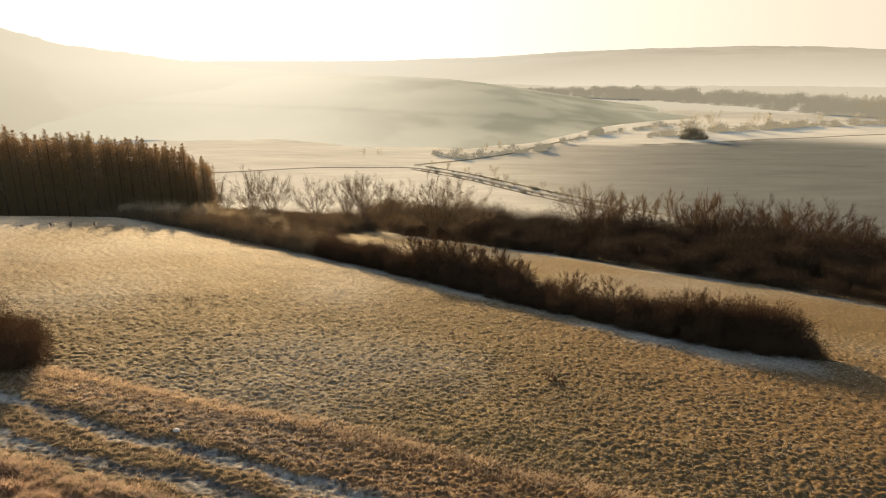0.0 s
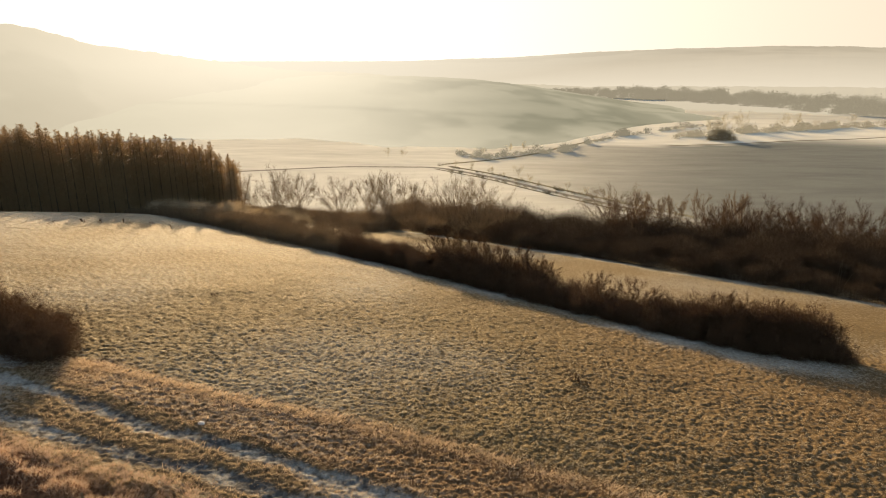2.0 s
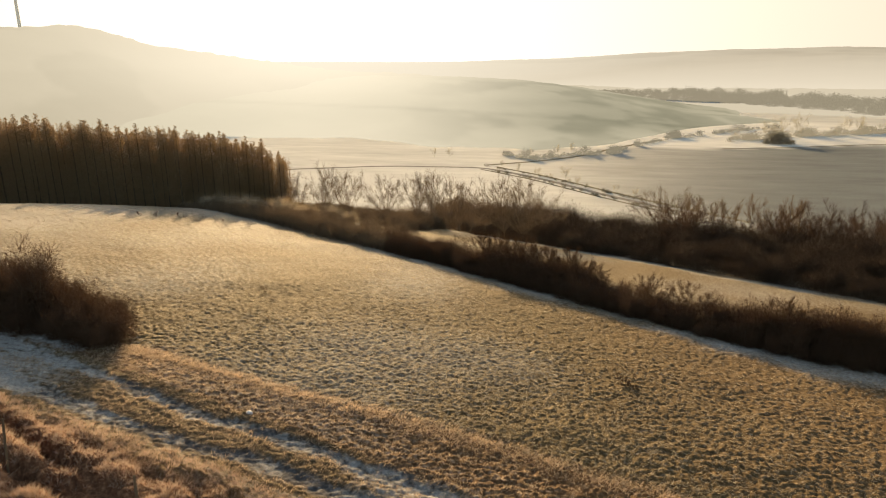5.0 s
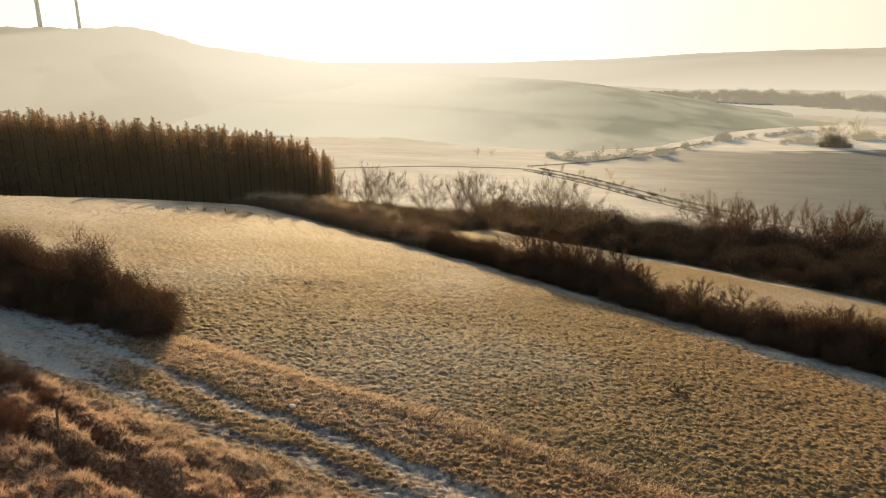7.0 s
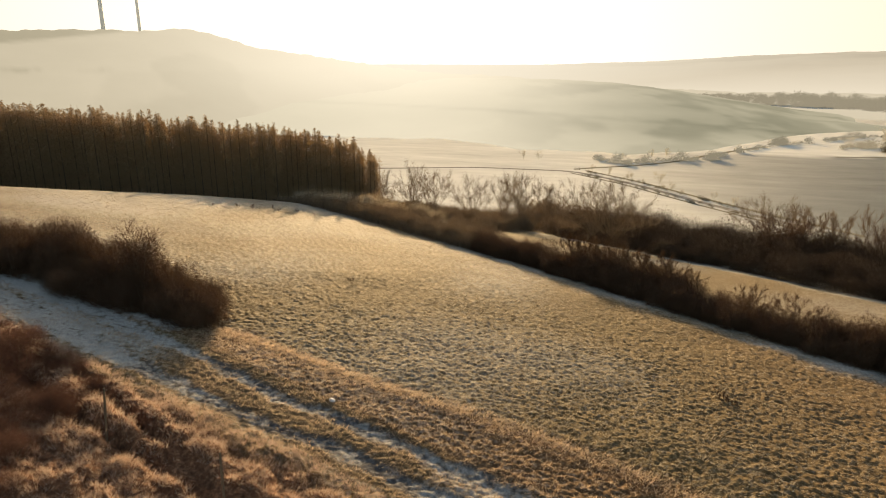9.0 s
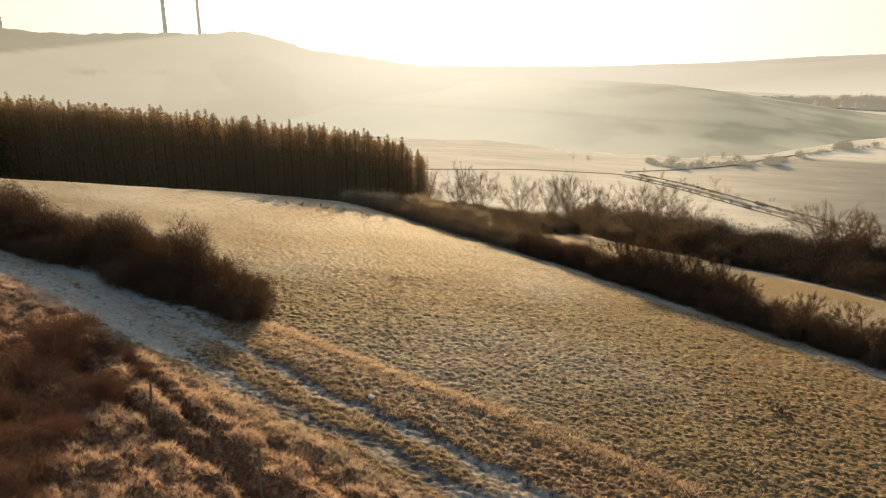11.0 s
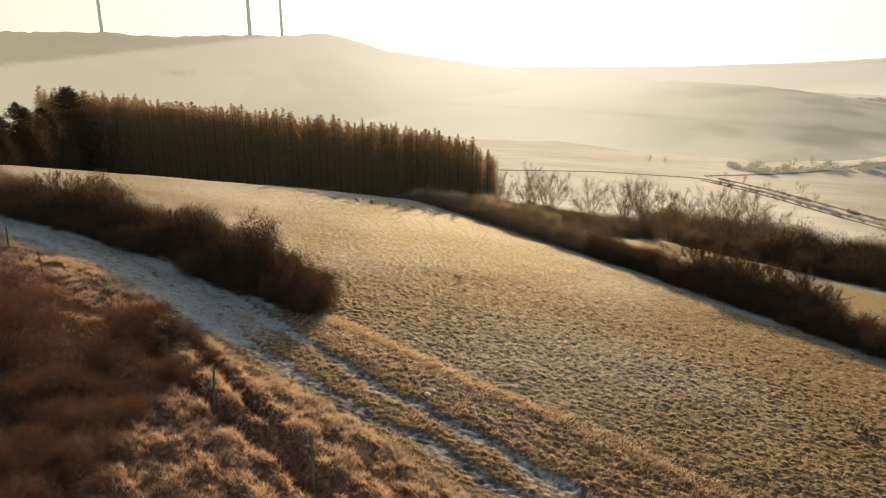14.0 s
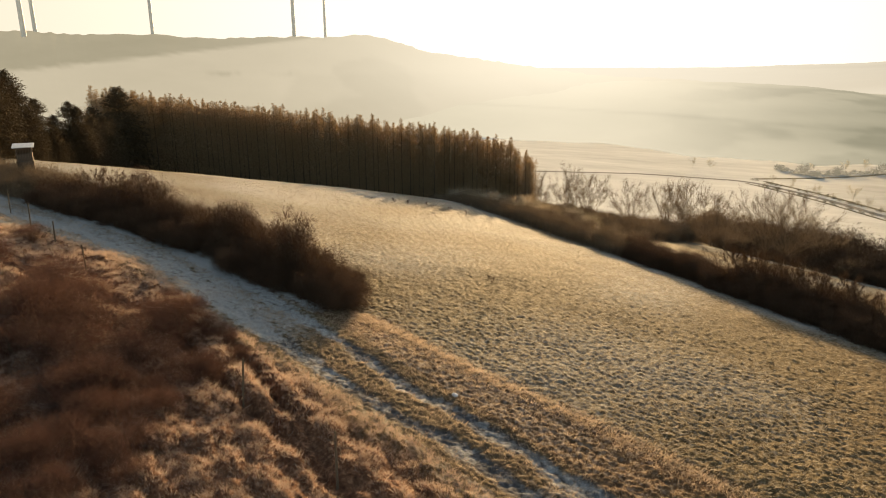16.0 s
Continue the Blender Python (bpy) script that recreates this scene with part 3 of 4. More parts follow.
def make_tree(name, label, seed, h, spread, mat, leaders=7, trunk=0.10, width=0.014, bark=None, boughs=(11, 6), twigs=7):
    """A leafless tree: a short bole, rising leaders, side boughs all along them and fine twigs."""
    rng = np.random.default_rng(seed)
    root = empty(name)
    wood, ends = [], []

    def bough(p, d, length, rad, level):
        n = 4 if level < 2 else 2
        pts = [p]
        for i in range(n):
            d = d + rng.normal(size=3) * 0.12 + np.array((0, 0, 0.025))
            d = d / np.linalg.norm(d)
            q = pts[-1] + d * length / n
            wood.append(limb(pts[-1], q, rad * (1 - 0.8 * i / n), rad * (1 - 0.8 * (i + 1) / n), 4 if level < 1 else 3))
            pts.append(q)
            if level >= 1:
                ends.append((pts[-2], q))
        if level < 2:
            for _ in range(boughs[level]):
                t = rng.uniform(0.18, 0.98) * n
                i = min(int(t), n - 1)
                o = pts[i] + (pts[i + 1] - pts[i]) * (t - i)
                side = rng.normal(size=3)
                side -= d * side.dot(d)
                side /= np.linalg.norm(side)
                e = d * 0.8 + side * rng.uniform(0.35, 0.8) * min(spread, 0.8) + np.array((0, 0, 0.05))
                e = e / np.linalg.norm(e)
                bough(o, e, length * rng.uniform(0.3, 0.5) * (1.1 - 0.45 * t / n), rad * 0.36, level + 1)

    top = np.array((0, 0, h * 0.16))
    wood.append(limb((0, 0, -0.2), top, trunk, trunk * 0.8, 6))
    for i in range(leaders):
        a = 2.4 * i + rng.random() * 0.5
        tilt = spread * (0.08 + 0.92 * math.sqrt(i / max(1, leaders - 1))) * rng.uniform(0.85, 1.1)
        d = np.array((np.cos(a) * math.sin(tilt), np.sin(a) * math.sin(tilt), math.cos(tilt)))
        reach = h * rng.uniform(0.72, 0.82) * (1 - 0.12 * (tilt / 0.9) ** 2)
        bough(top * rng.uniform(0.5, 1.0), d, reach, trunk * (0.32 if i == 0 else 0.2), 0)
    v, f = join(wood)
    k = h / v[:, 2].max()
    part("trunk", mesh_of("trunk", v * (1, 1, k), f, [bark or BARK], False), root)
    P, Q = np.array([e[0] for e in ends]), np.array([e[1] for e in ends])
    P, Q = np.repeat(P, twigs, 0) * (1, 1, k), np.repeat(Q, twigs, 0) * (1, 1, k)
    base = P + (Q - P) * rng.random((len(P), 1))
    out = (Q - P) / (np.linalg.norm(Q - P, axis=1, keepdims=True) + 1e-9) + rng.normal(size=P.shape) * 0.42 + (0, 0, 0.25)
    tip = base + out * rng.uniform(0.035, 0.09, (len(P), 1)) * h
    part("crown", mesh_of("crown", *blades(base, tip, width * h / 6.5, rng), [mat], False), root)
    return tagged(root, label, "tree")


def make_spruce(name, label, seed, h, r, mat=None, per=11, fine=1.0):
    rng = np.random.default_rng(seed)
    root = empty(name)
    part("trunk", mesh_of("trunk", *limb((0, 0, -0.2), (0, 0, h * 0.97), 0.13, 0.015, 6), [BARK], False), root)
    base, ends = [], []
    z, whorl = h * 0.06, 0
    while z < h * 0.985:
        k = z / h
        reach = r * (1 - k ** 3.6) * (0.8 + 0.2 * min(1, k / 0.1)) + 0.05
        for i in range(max(6, int(per * (1 - 0.35 * k)))):
            a = 2.4 * i + 0.9 * whorl + rng.normal() * 0.25
            q = reach * rng.uniform(0.7, 1.18)
            d = np.array((np.cos(a), np.sin(a), 0))
            drop = -0.30 * q if k < 0.75 else 0.25 * q
            p0 = np.array((0, 0, z + rng.normal() * 0.2))
            tip = p0 + d * q + (0, 0, drop)
            # the bough is a brush of needle sprays on all sides, hanging a little
            m = 10 if q > 0.5 else 5
            c = p0 + (tip - p0) * rng.uniform(0.12, 1.0, (m, 1))
            o = rng.normal(size=(m, 3)) * 0.62 + d * 0.7 + (0, 0, -0.22)
            o /= np.linalg.norm(o, axis=1, keepdims=True)
            base.append(c)
            ends.append(c + o * rng.uniform(0.5, 1.0, (m, 1)) * fine * (0.22 + 0.2 * q))
        z += h * 0.034 * rng.uniform(0.8, 1.2) * (1.15 - 0.5 * k)
        whorl += 1
    base.append(np.array(((0.0, 0.0, h * 0.93),)))
    ends.append(np.array(((0.0, 0.0, h),)))
    base, ends = np.vstack(base), np.vstack(ends)
    part("crown", mesh_of("crown", *blades(base, ends, rng.uniform(0.7, 1.3, len(base)) * 0.115 * fine, rng), [mat or NEEDLE], False), root)
    return tagged(root, label, "conifer")


def put(kinds, x, y, s, rng, group="", sink=0.0, squash=1.0):
    """A copy of one of the kinds, standing on the ground at x, y."""
    k = kinds[rng.integers(0, len(kinds))]
    ob = copy_thing(k, pose(x, y, height(x, y) - sink, 0, 0, rng.uniform(0, 360)))
    ob.scale = (s, s, s * squash)
    if group:
        ob["group"] = group
    return ob


def arrays(me):
    v = np.empty(len(me.vertices) * 3, np.float32)
    me.vertices.foreach_get("co", v)
    f = np.empty(len(me.loops), np.int32)
    me.loops.foreach_get("vertex_index", f)
    return v.reshape(-1, 3), f.reshape(-1, 3)


def joined(name, kinds, spots, rng, mats, thin=1):
    """One mesh of many plants that nobody could count; spots are x, y, z, width scale, height scale."""
    raw = [[arrays(c.data) for c in sorted(k.children, key=lambda c: c.name.startswith("crown"))] for k in kinds]
    vs, fs, mi, n = [], [], [], 0
    for x, y, z, s, sz in spots:
        a = rng.uniform(0, 2 * np.pi)
        turn = np.array(((math.cos(a), -math.sin(a), 0), (math.sin(a), math.cos(a), 0), (0, 0, 1)))
        for i, (v, f) in enumerate(raw[rng.integers(0, len(raw))]):
            if thin > 1 and i == 1:
                f = f[rng.integers(0, thin):: thin]
                v, f = v[f.ravel()] * (1, 1, 1), np.arange(f.size).reshape(-1, 3)
            vs.append((v * (s, s, sz)) @ turn.T + (x, y, z))
            fs.append(f + n)
            mi.append(np.full(len(f), i))
            n += len(v)
    me = mesh_of(name, np.vstack(vs), np.vstack(fs), mats, False)
    me.polygons.foreach_set("material_index", np.concatenate(mi).astype(np.int32))
    return new(name, me)


STORE = []


def keep(thing):
    """A pattern from which copies are made; it is taken out when all stand."""
    STORE.append(thing)
    return thing


HEDGE = [keep(make_shrub("hedge_shrub", "bare brown hedge shrub beside the meadow", 100 + i, 2.7, 1.6, 8200, TWIG_BROWN, 0.22, 0.018)) for i in range(5)]
SCRUB = [keep(make_shrub("scrub_bush", "bare brown scrub bush on the slope, paled for haze", 120 + i, 3.2, 2.3, 6400, TWIG_SUNHAZE, 0.22, 0.028, 0.8)) for i in range(5)]
PALE = [keep(make_shrub("frosted_bush", "pale frosted bush at the meadow's corner", 150 + i, 2.4, 2.2, 3400, TWIG_PALE, 0.3, 0.03)) for i in range(2)]
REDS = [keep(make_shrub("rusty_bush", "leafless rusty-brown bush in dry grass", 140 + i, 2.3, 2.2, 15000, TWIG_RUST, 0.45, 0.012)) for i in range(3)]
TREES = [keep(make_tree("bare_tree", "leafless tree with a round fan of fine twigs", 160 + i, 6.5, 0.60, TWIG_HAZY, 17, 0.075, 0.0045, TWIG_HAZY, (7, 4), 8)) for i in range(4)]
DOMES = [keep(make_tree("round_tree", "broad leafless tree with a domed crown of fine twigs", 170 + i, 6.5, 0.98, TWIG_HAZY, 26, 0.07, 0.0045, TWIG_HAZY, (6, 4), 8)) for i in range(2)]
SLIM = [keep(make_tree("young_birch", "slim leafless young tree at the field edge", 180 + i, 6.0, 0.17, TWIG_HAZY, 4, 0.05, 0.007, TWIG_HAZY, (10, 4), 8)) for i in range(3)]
DTREE = [keep(make_tree("dark_tree", "dark leafless tree with a dense round crown in the scrub", 172 + i, 6.5, 0.85, TWIG_BROWN, 20, 0.08, 0.0065, TWIG_BROWN, (7, 5), 9)) for i in range(2)]
THORN = [keep(make_shrub("thorn_bush", "dense round thorn bush standing out of the hedge", 175 + i, 4.0, 1.35, 8600, TWIG_BROWN, 0.12, 0.018, 0.6)) for i in range(3)]
HTREE = [keep(make_tree("hedge_tree", "small round-crowned leafless tree in the hedge", 190 + i, 4.0, 1.0, TWIG_WARM, 15, 0.07, 0.009, None, (8, 5), 9)) for i in range(4)]
DARKSCRUB = [keep(make_shrub("brown_scrub_bush", "bare brown scrub bush on the slope, darkened for shade", 130 + i, 3.2, 2.3, 8200, TWIG_SHADED, 0.22, 0.019, 0.85)) for i in range(4)]
SPRUCE = [keep(make_spruce("spruce", "dark green spruce at the plantation edge", 200 + i, 14.4, 1.65 + 0.12 * (i % 3), None, 22, 0.66)) for i in range(6)]
FIRS = [keep(make_spruce("broad_spruce", "broad dark spruce standing alone", 220 + i, 12.0, 3.6, NEEDLE_DARK, 74, 0.66)) for i in range(3)]


def hedges():
    rng = np.random.default_rng(7)
    beyond = []
    # the hedge below the meadow
    for row, (back, lo, hi, step) in enumerate(((0.5, 0.42, 0.62, 0.9), (1.2, 0.6, 0.9, 1.1), (2.3, 0.75, 1.05, 1.4), (3.5, 0.7, 1.0, 1.6))):
        x = 25.4 - 0.5 * row
        while x > -53:
            y = float(along(HB, x)) + back / 0.8 + rng.normal() * 0.3
            far = np.hypot(x, y)
            s = rng.uniform(lo, hi) * (1.0 if x > -36 else 1.0 - 0.035 * (-36 - x)) * (1.02 if 7.5 < x < 18.5 else 1.1)
            if x > -14:
                put(HEDGE, x + rng.normal() * 0.3, y, s, rng, "hedge below the meadow", 0.12)
            else:
                beyond.append((x, y, height(x, y) - 0.12, s, s))
            x -= rng.uniform(0.8, 1.2) * step * (1 if far < 75 else 1.25)
    # fuller ones and small trees in it
    for x, y, s in ((-2.4, 60.6, 1.1), (-1.2, 59.6, 1.25), (-0.2, 58.9, 1.25), (0.8, 58.0, 1.2), (2.0, 56.9, 1.1), (16.2, 45.0, 1.1), (17.4, 44.6, 1.2), (18.6, 44.0, 1.2), (20.0, 43.8, 1.2), (21.4, 43.2, 1.4), (22.4, 42.6, 1.35), (23.4, 42.5, 1.35), (24.5, 41.9, 1.15), (3.2, 56.2, 1.15), (4.6, 55.0, 1.15), (6.2, 53.6, 1.0)):
        put(HEDGE, x, y, s, rng, "hedge below the meadow", 0.12)
    for x, y, h in ((18.9, 44.0, 4.0), (19.9, 44.3, 3.4), (13.4, 48.5, 3.6), (10.6, 50.2, 3.4), (21.8, 43.0, 3.4), (23.0, 42.6, 3.3), (24.9, 42.0, 2.9), (0.4, 59.4, 4.4), (1.8, 58.4, 4.2), (-1.0, 60.8, 4.6), (-2.4, 61.8, 4.5), (3.2, 57.4, 4.0), (4.6, 56.4, 4.2), (5.9, 55.0, 3.8), (6.6, 54.2, 3.4), (16.0, 46.0, 2.6)):
        put(HTREE, x, y, h / 4.0, rng, "small trees in the hedges", 0.1)
    # the hedge along the track
    for back, lo, hi, step in ((0.4, 0.45, 0.75, 0.9), (1.6, 0.7, 1.05, 1.2), (3.3, 0.9, 1.25, 1.4), (4.6, 0.7, 1.1, 1.5)):
        x = -20.6 - 0.5 * back
        while x > -78:
            y = float(along(LH, x)) + back + rng.normal() * 0.3
            end = 0.6 + 0.4 * min(1, (-20.6 - x) / 9.0)
            s = rng.uniform(lo, hi) * end
            if x > -56:
                put(HEDGE, x, y, s, rng, "hedge along the track", 0.12)
            else:
                beyond.append((x, y, height(x, y) - 0.12, s, s))
            x -= rng.uniform(0.85, 1.2) * step
    for x, y, s in ((-20.7, 28.3, 0.62), (-21.7, 28.6, 0.75), (-23.0, 28.9, 0.8), (-20.9, 29.4, 0.8), (-26.2, 31.0, 1.05), (-21.4, 30.0, 0.8), (-22.3, 30.2, 0.86), (-23.4, 30.4, 0.9), (-24.6, 30.6, 0.95), (-22.9, 29.6, 0.8)):
        put(HEDGE, x, y, s, rng, "hedge along the track", 0.12)
    for x, y, h in ((-26.1, 31.0, 5.0), (-26.5, 31.2, 4.6), (-32.8, 33.2, 4.2), (-34.6, 33.6, 4.4), (-42.4, 34.6, 4.6), (-44.6, 35.0, 4.9)):
        put(THORN, x, y, h / 4.0, rng, "small trees in the hedges", 0.1)
    for x, y, h in ((-24.2, 30.6, 2.9), (-22.6, 30.2, 2.6), (-28.4, 31.8, 3.2), (-31.0, 33.0, 3.3), (-36.4, 34.2, 3.5), (-47, 36.0, 3.9), (-49.5, 36.4, 3.6), (-53, 36.8, 3.8)):
        put(HTREE, x, y, h / 4.0, rng, "small trees in the hedges", 0.1)

    # the far hedge takes the twig colour that is paled for haze
    tagged(joined("hedge", HEDGE, beyond, rng, [BARK, TWIG_SUNHAZE], 2), "bare brown hedge running on beside the meadow", "hedge", kind="stuff")


def scrub():
    rng = np.random.default_rng(11)
    # the broad belt of scrub on the slope
    n, spots = 0, []
    while n < 480:
        x = rng.uniform(-48, 95)
        back = rng.uniform(1.5, 40)
        y = float(along(FB, x)) + back
        if x < -14:
            y = rng.uniform(float(along(FA, x)) + 9, 138)
        if np.hypot(x, y) > 155 or (x < -14 and 0 < float(along(FB, x)) - y < 9 and y > 92):
            continue
        spots.append((x, y, rng.uniform(0.8, 1.2) * (0.85 + 1.1 * min(1.0, max(0.0, (y - float(along(FB, x))) / 26)))))
        n += 1
    spots.sort(key=lambda p: math.hypot(p[0], p[1]))
    # haze-paled bushes give way to shade-darkened ones near x = -4
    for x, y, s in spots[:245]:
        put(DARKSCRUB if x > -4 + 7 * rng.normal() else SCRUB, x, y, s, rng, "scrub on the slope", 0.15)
    for mat, label, far in ((TWIG_SUNHAZE, "tangled bare scrub farther down the slope, paled for haze", [p for p in spots[245:] if p[0] < -4]), (TWIG_SHADED, "tangled bare brown scrub farther down the slope, darkened for shade", [p for p in spots[245:] if p[0] >= -4])):
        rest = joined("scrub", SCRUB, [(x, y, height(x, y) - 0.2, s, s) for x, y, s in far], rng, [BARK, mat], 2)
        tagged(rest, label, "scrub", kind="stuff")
    # trees that stand out of it: place and size
    for x, y, h in ((-32.1, 106.3, 9.6), (-28.8, 107, 8.8), (-25.2, 124, 10.4), (-18.1, 118.7, 10.0), (-14.5, 115.4, 11.0), (-9.3, 108.4, 9.3), (-1.3, 99.5, 11.2), (1.3, 101.4, 11.0), (6, 107.7, 7.5), (33.8, 143.9, 12.5),
                    (27.2, 104.6, 9.4), (46.1, 100.1, 10.6), (43.3, 101.1, 9.4), (37.8, 98.6, 7.3), (65.5, 121.2, 11), (60.1, 99.4, 10.9), (-36.9, 104.6, 7.8), (79, 92, 10), (86, 96, 10.5), (49.0, 98.5, 9.6), (52.5, 101.0, 7.5), (40.5, 99.0, 8.2), (30.5, 103.5, 7.6), (63.5, 97.0, 9.8)):
        put(DTREE if x > 20 and y < 130 else DOMES if (-2 < x < 7 or x > 20) else TREES, x, y, h / (6.6 if x < 10 else 6.3), rng, "trees in the scrub", 0.1)
    for i in range(10):
        a = radians(-15.0 - 0.95 * i + rng.normal() * 0.2)
        r = 163 + rng.normal() * 4
        put(SLIM, -math.sin(a) * r, math.cos(a) * r, rng.uniform(1.35, 1.8), rng, "row of young trees", 0.1)
    for i in range(46):  # close scrub round the feet of the trees beside the plantation
        x = -41 + 29 * (i + rng.random()) / 46
        put(SCRUB, x, rng.uniform(102, 113), rng.uniform(0.75, 1.15), rng, "scrub on the slope", 0.2)
    x = 56.0
    while x > -6:  # the low front edge of the belt
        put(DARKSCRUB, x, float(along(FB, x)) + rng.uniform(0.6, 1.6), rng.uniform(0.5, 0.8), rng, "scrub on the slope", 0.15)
        x -= rng.uniform(1.0, 1.6)


def corner():
    rng = np.random.default_rng(19)
    for i in range(15):
        u = i / 14
        put(PALE, -47 + 21 * u + rng.normal() * 1.2, 93.5 + 2 * u + rng.normal() * 2.0, rng.uniform(0.9, 1.4), rng, "frosted bushes at the corner", 0.1)


def plantation():
    rng = np.random.default_rng(13)
    a, b = np.array((-40.3, 108.9)), np.array((-121.8, 84.2))
    along_ = (b - a) / np.linalg.norm(b - a)
    back = np.array((along_[1], -along_[0]))
    if back[1] < 0:
        back = -back
    behind = []
    for row in range(9):
        d = 0.0
        while d < 88:
            p = a + along_ * (d + rng.normal() * 0.3) + back * (row * 1.7 + rng.normal() * 0.4)
            s = (0.925 + 0.335 * d / 88) * rng.uniform(0.91, 1.03) * (0.85 if d < 3 else 1)
            if row < 4:
                put(SPRUCE, p[0], p[1], s, rng, "spruce plantation", 0.1)
            else:
                behind.append((p[0], p[1], height(*p) - 0.1, s, s))
            d += rng.uniform(1.1, 1.5)
    rest = joined("spruce_wood", SPRUCE, behind, rng, [BARK, NEEDLE], 4)
    tagged(rest, "close-set dark spruces deeper in the plantation", "wood", kind="stuff")
    for x, y, s in ((-86, 42, 1.2), (-84.5, 45, 0.95), (-90, 46, 1.2), (-83, 40, 1.2), (-95, 49, 1.1), (-88.5, 49.5, 0.95), (-99, 51, 1.1), (-95.5, 61.5, 0.82), (-118, 80, 1.1), (-110.5, 80.5, 1.4), (-97.5, 66.0, 0.72), (-100.5, 70.0, 0.78), (-90.0, 51.0, 0.82), (-87.0, 47.0, 0.9), (-93.2, 57.6, 0.6), (-105.5, 74.5, 0.85), (-93, 42, 1.1), (-98, 45, 1.15), (-90, 39, 1.05), (-96, 56, 0.6), (-103, 66, 0.55), (-94.3, 61.9, 0.76), (-91, 54, 0.74), (-90.1, 55.6, 0.45), (-93.7, 58.8, 0.42), (-87.1, 50.6, 0.55), (-96, 64.6, 0.52), (-98.5, 66.5, 0.48), (-91.5, 58.0, 0.3), (-93, 60, 0.32), (-89, 53, 0.4)):
        put(FIRS, x, y, s, rng, "spruces behind the hide", 0.1)
    for i in range(16):
        u = rng.random()
        put(FIRS, -88 - 18 * u + rng.normal() * 1.5, 48 + 27 * u + rng.normal() * 1.5, rng.uniform(0.28, 0.45), rng, "young spruces behind the hide", 0.1)
    for i in range(10):
        u = rng.random()
        put(DARKSCRUB, -94 - 14 * u + rng.normal(), 57 + 19 * u + rng.normal(), rng.uniform(1.1, 1.7), rng, "scrub behind the hide", 0.2)
    for x, y, s in ((-103, 68, 1.6), (-105.5, 70.5, 1.4)):
        put(TREES, x, y, s, rng, "trees beside the plantation", 0.1)


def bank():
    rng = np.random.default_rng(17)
    # a few small ones below the track are added to darken hedge-shaded grass
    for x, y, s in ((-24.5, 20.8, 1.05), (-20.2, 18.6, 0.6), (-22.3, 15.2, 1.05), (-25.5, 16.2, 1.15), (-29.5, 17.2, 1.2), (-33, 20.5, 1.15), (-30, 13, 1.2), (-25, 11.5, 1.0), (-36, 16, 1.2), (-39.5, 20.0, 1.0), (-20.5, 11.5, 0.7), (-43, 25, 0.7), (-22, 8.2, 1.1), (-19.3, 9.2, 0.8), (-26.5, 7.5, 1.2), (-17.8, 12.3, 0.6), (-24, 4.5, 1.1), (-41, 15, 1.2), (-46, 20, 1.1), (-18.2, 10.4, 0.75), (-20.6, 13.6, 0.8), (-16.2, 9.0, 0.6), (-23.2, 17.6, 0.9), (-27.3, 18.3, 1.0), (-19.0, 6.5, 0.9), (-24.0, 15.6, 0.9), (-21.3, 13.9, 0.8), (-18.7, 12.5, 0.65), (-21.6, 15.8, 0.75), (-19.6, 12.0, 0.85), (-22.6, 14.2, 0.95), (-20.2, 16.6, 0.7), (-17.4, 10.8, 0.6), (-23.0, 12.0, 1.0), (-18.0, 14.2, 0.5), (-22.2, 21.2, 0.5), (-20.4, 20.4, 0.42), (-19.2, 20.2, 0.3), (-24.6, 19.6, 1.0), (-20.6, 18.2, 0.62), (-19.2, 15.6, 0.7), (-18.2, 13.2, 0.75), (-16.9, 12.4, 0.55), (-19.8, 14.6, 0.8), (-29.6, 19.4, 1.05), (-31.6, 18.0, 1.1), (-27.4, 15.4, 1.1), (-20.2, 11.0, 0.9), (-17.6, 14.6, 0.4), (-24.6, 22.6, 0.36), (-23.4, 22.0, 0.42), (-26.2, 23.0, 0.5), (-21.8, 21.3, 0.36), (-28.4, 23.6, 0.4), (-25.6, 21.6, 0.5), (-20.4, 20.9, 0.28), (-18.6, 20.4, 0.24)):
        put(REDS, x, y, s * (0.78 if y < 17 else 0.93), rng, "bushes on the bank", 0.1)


hedges()
scrub()
plantation()
corner()
bank()


# ---- fence posts beside the track ----
def make_post():
    bm = bmesh.new()
    bmesh.ops.create_cone(bm, cap_ends=True, segments=10, radius1=0.044, radius2=0.038, depth=2.3)
    bmesh.ops.translate(bm, vec=(0, 0, 0.65), verts=bm.verts)
    bmesh.ops.bevel(bm, geom=[e for e in bm.edges if all(v.co.z > 1.7 for v in e.verts)], offset=0.01, segments=1, affect="EDGES")
    me = bpy.data.meshes.new("fence_post")
    bm.to_mesh(me)
    me.materials.append(BARK)
    return tagged(new("fence_post", me), "weathered dark wooden fence post in dry grass", "fence post", "posts of the old fence")


post = keep(make_post())
prng = np.random.default_rng(23)
for i in (1, 2, 5, 6, 7, 8):  # the two by the hollow stand taller
    x, y = -5.4 - 5.9 * i, 13.9 + 1.87 * i
    copy_thing(post, pose(x, y, height(x, y) + 0.1, prng.normal() * 2, prng.normal() * 2, prng.uniform(0, 360)) @ Matrix.Diagonal((1, 1, 1.2 if i < 3 else 1, 1)))



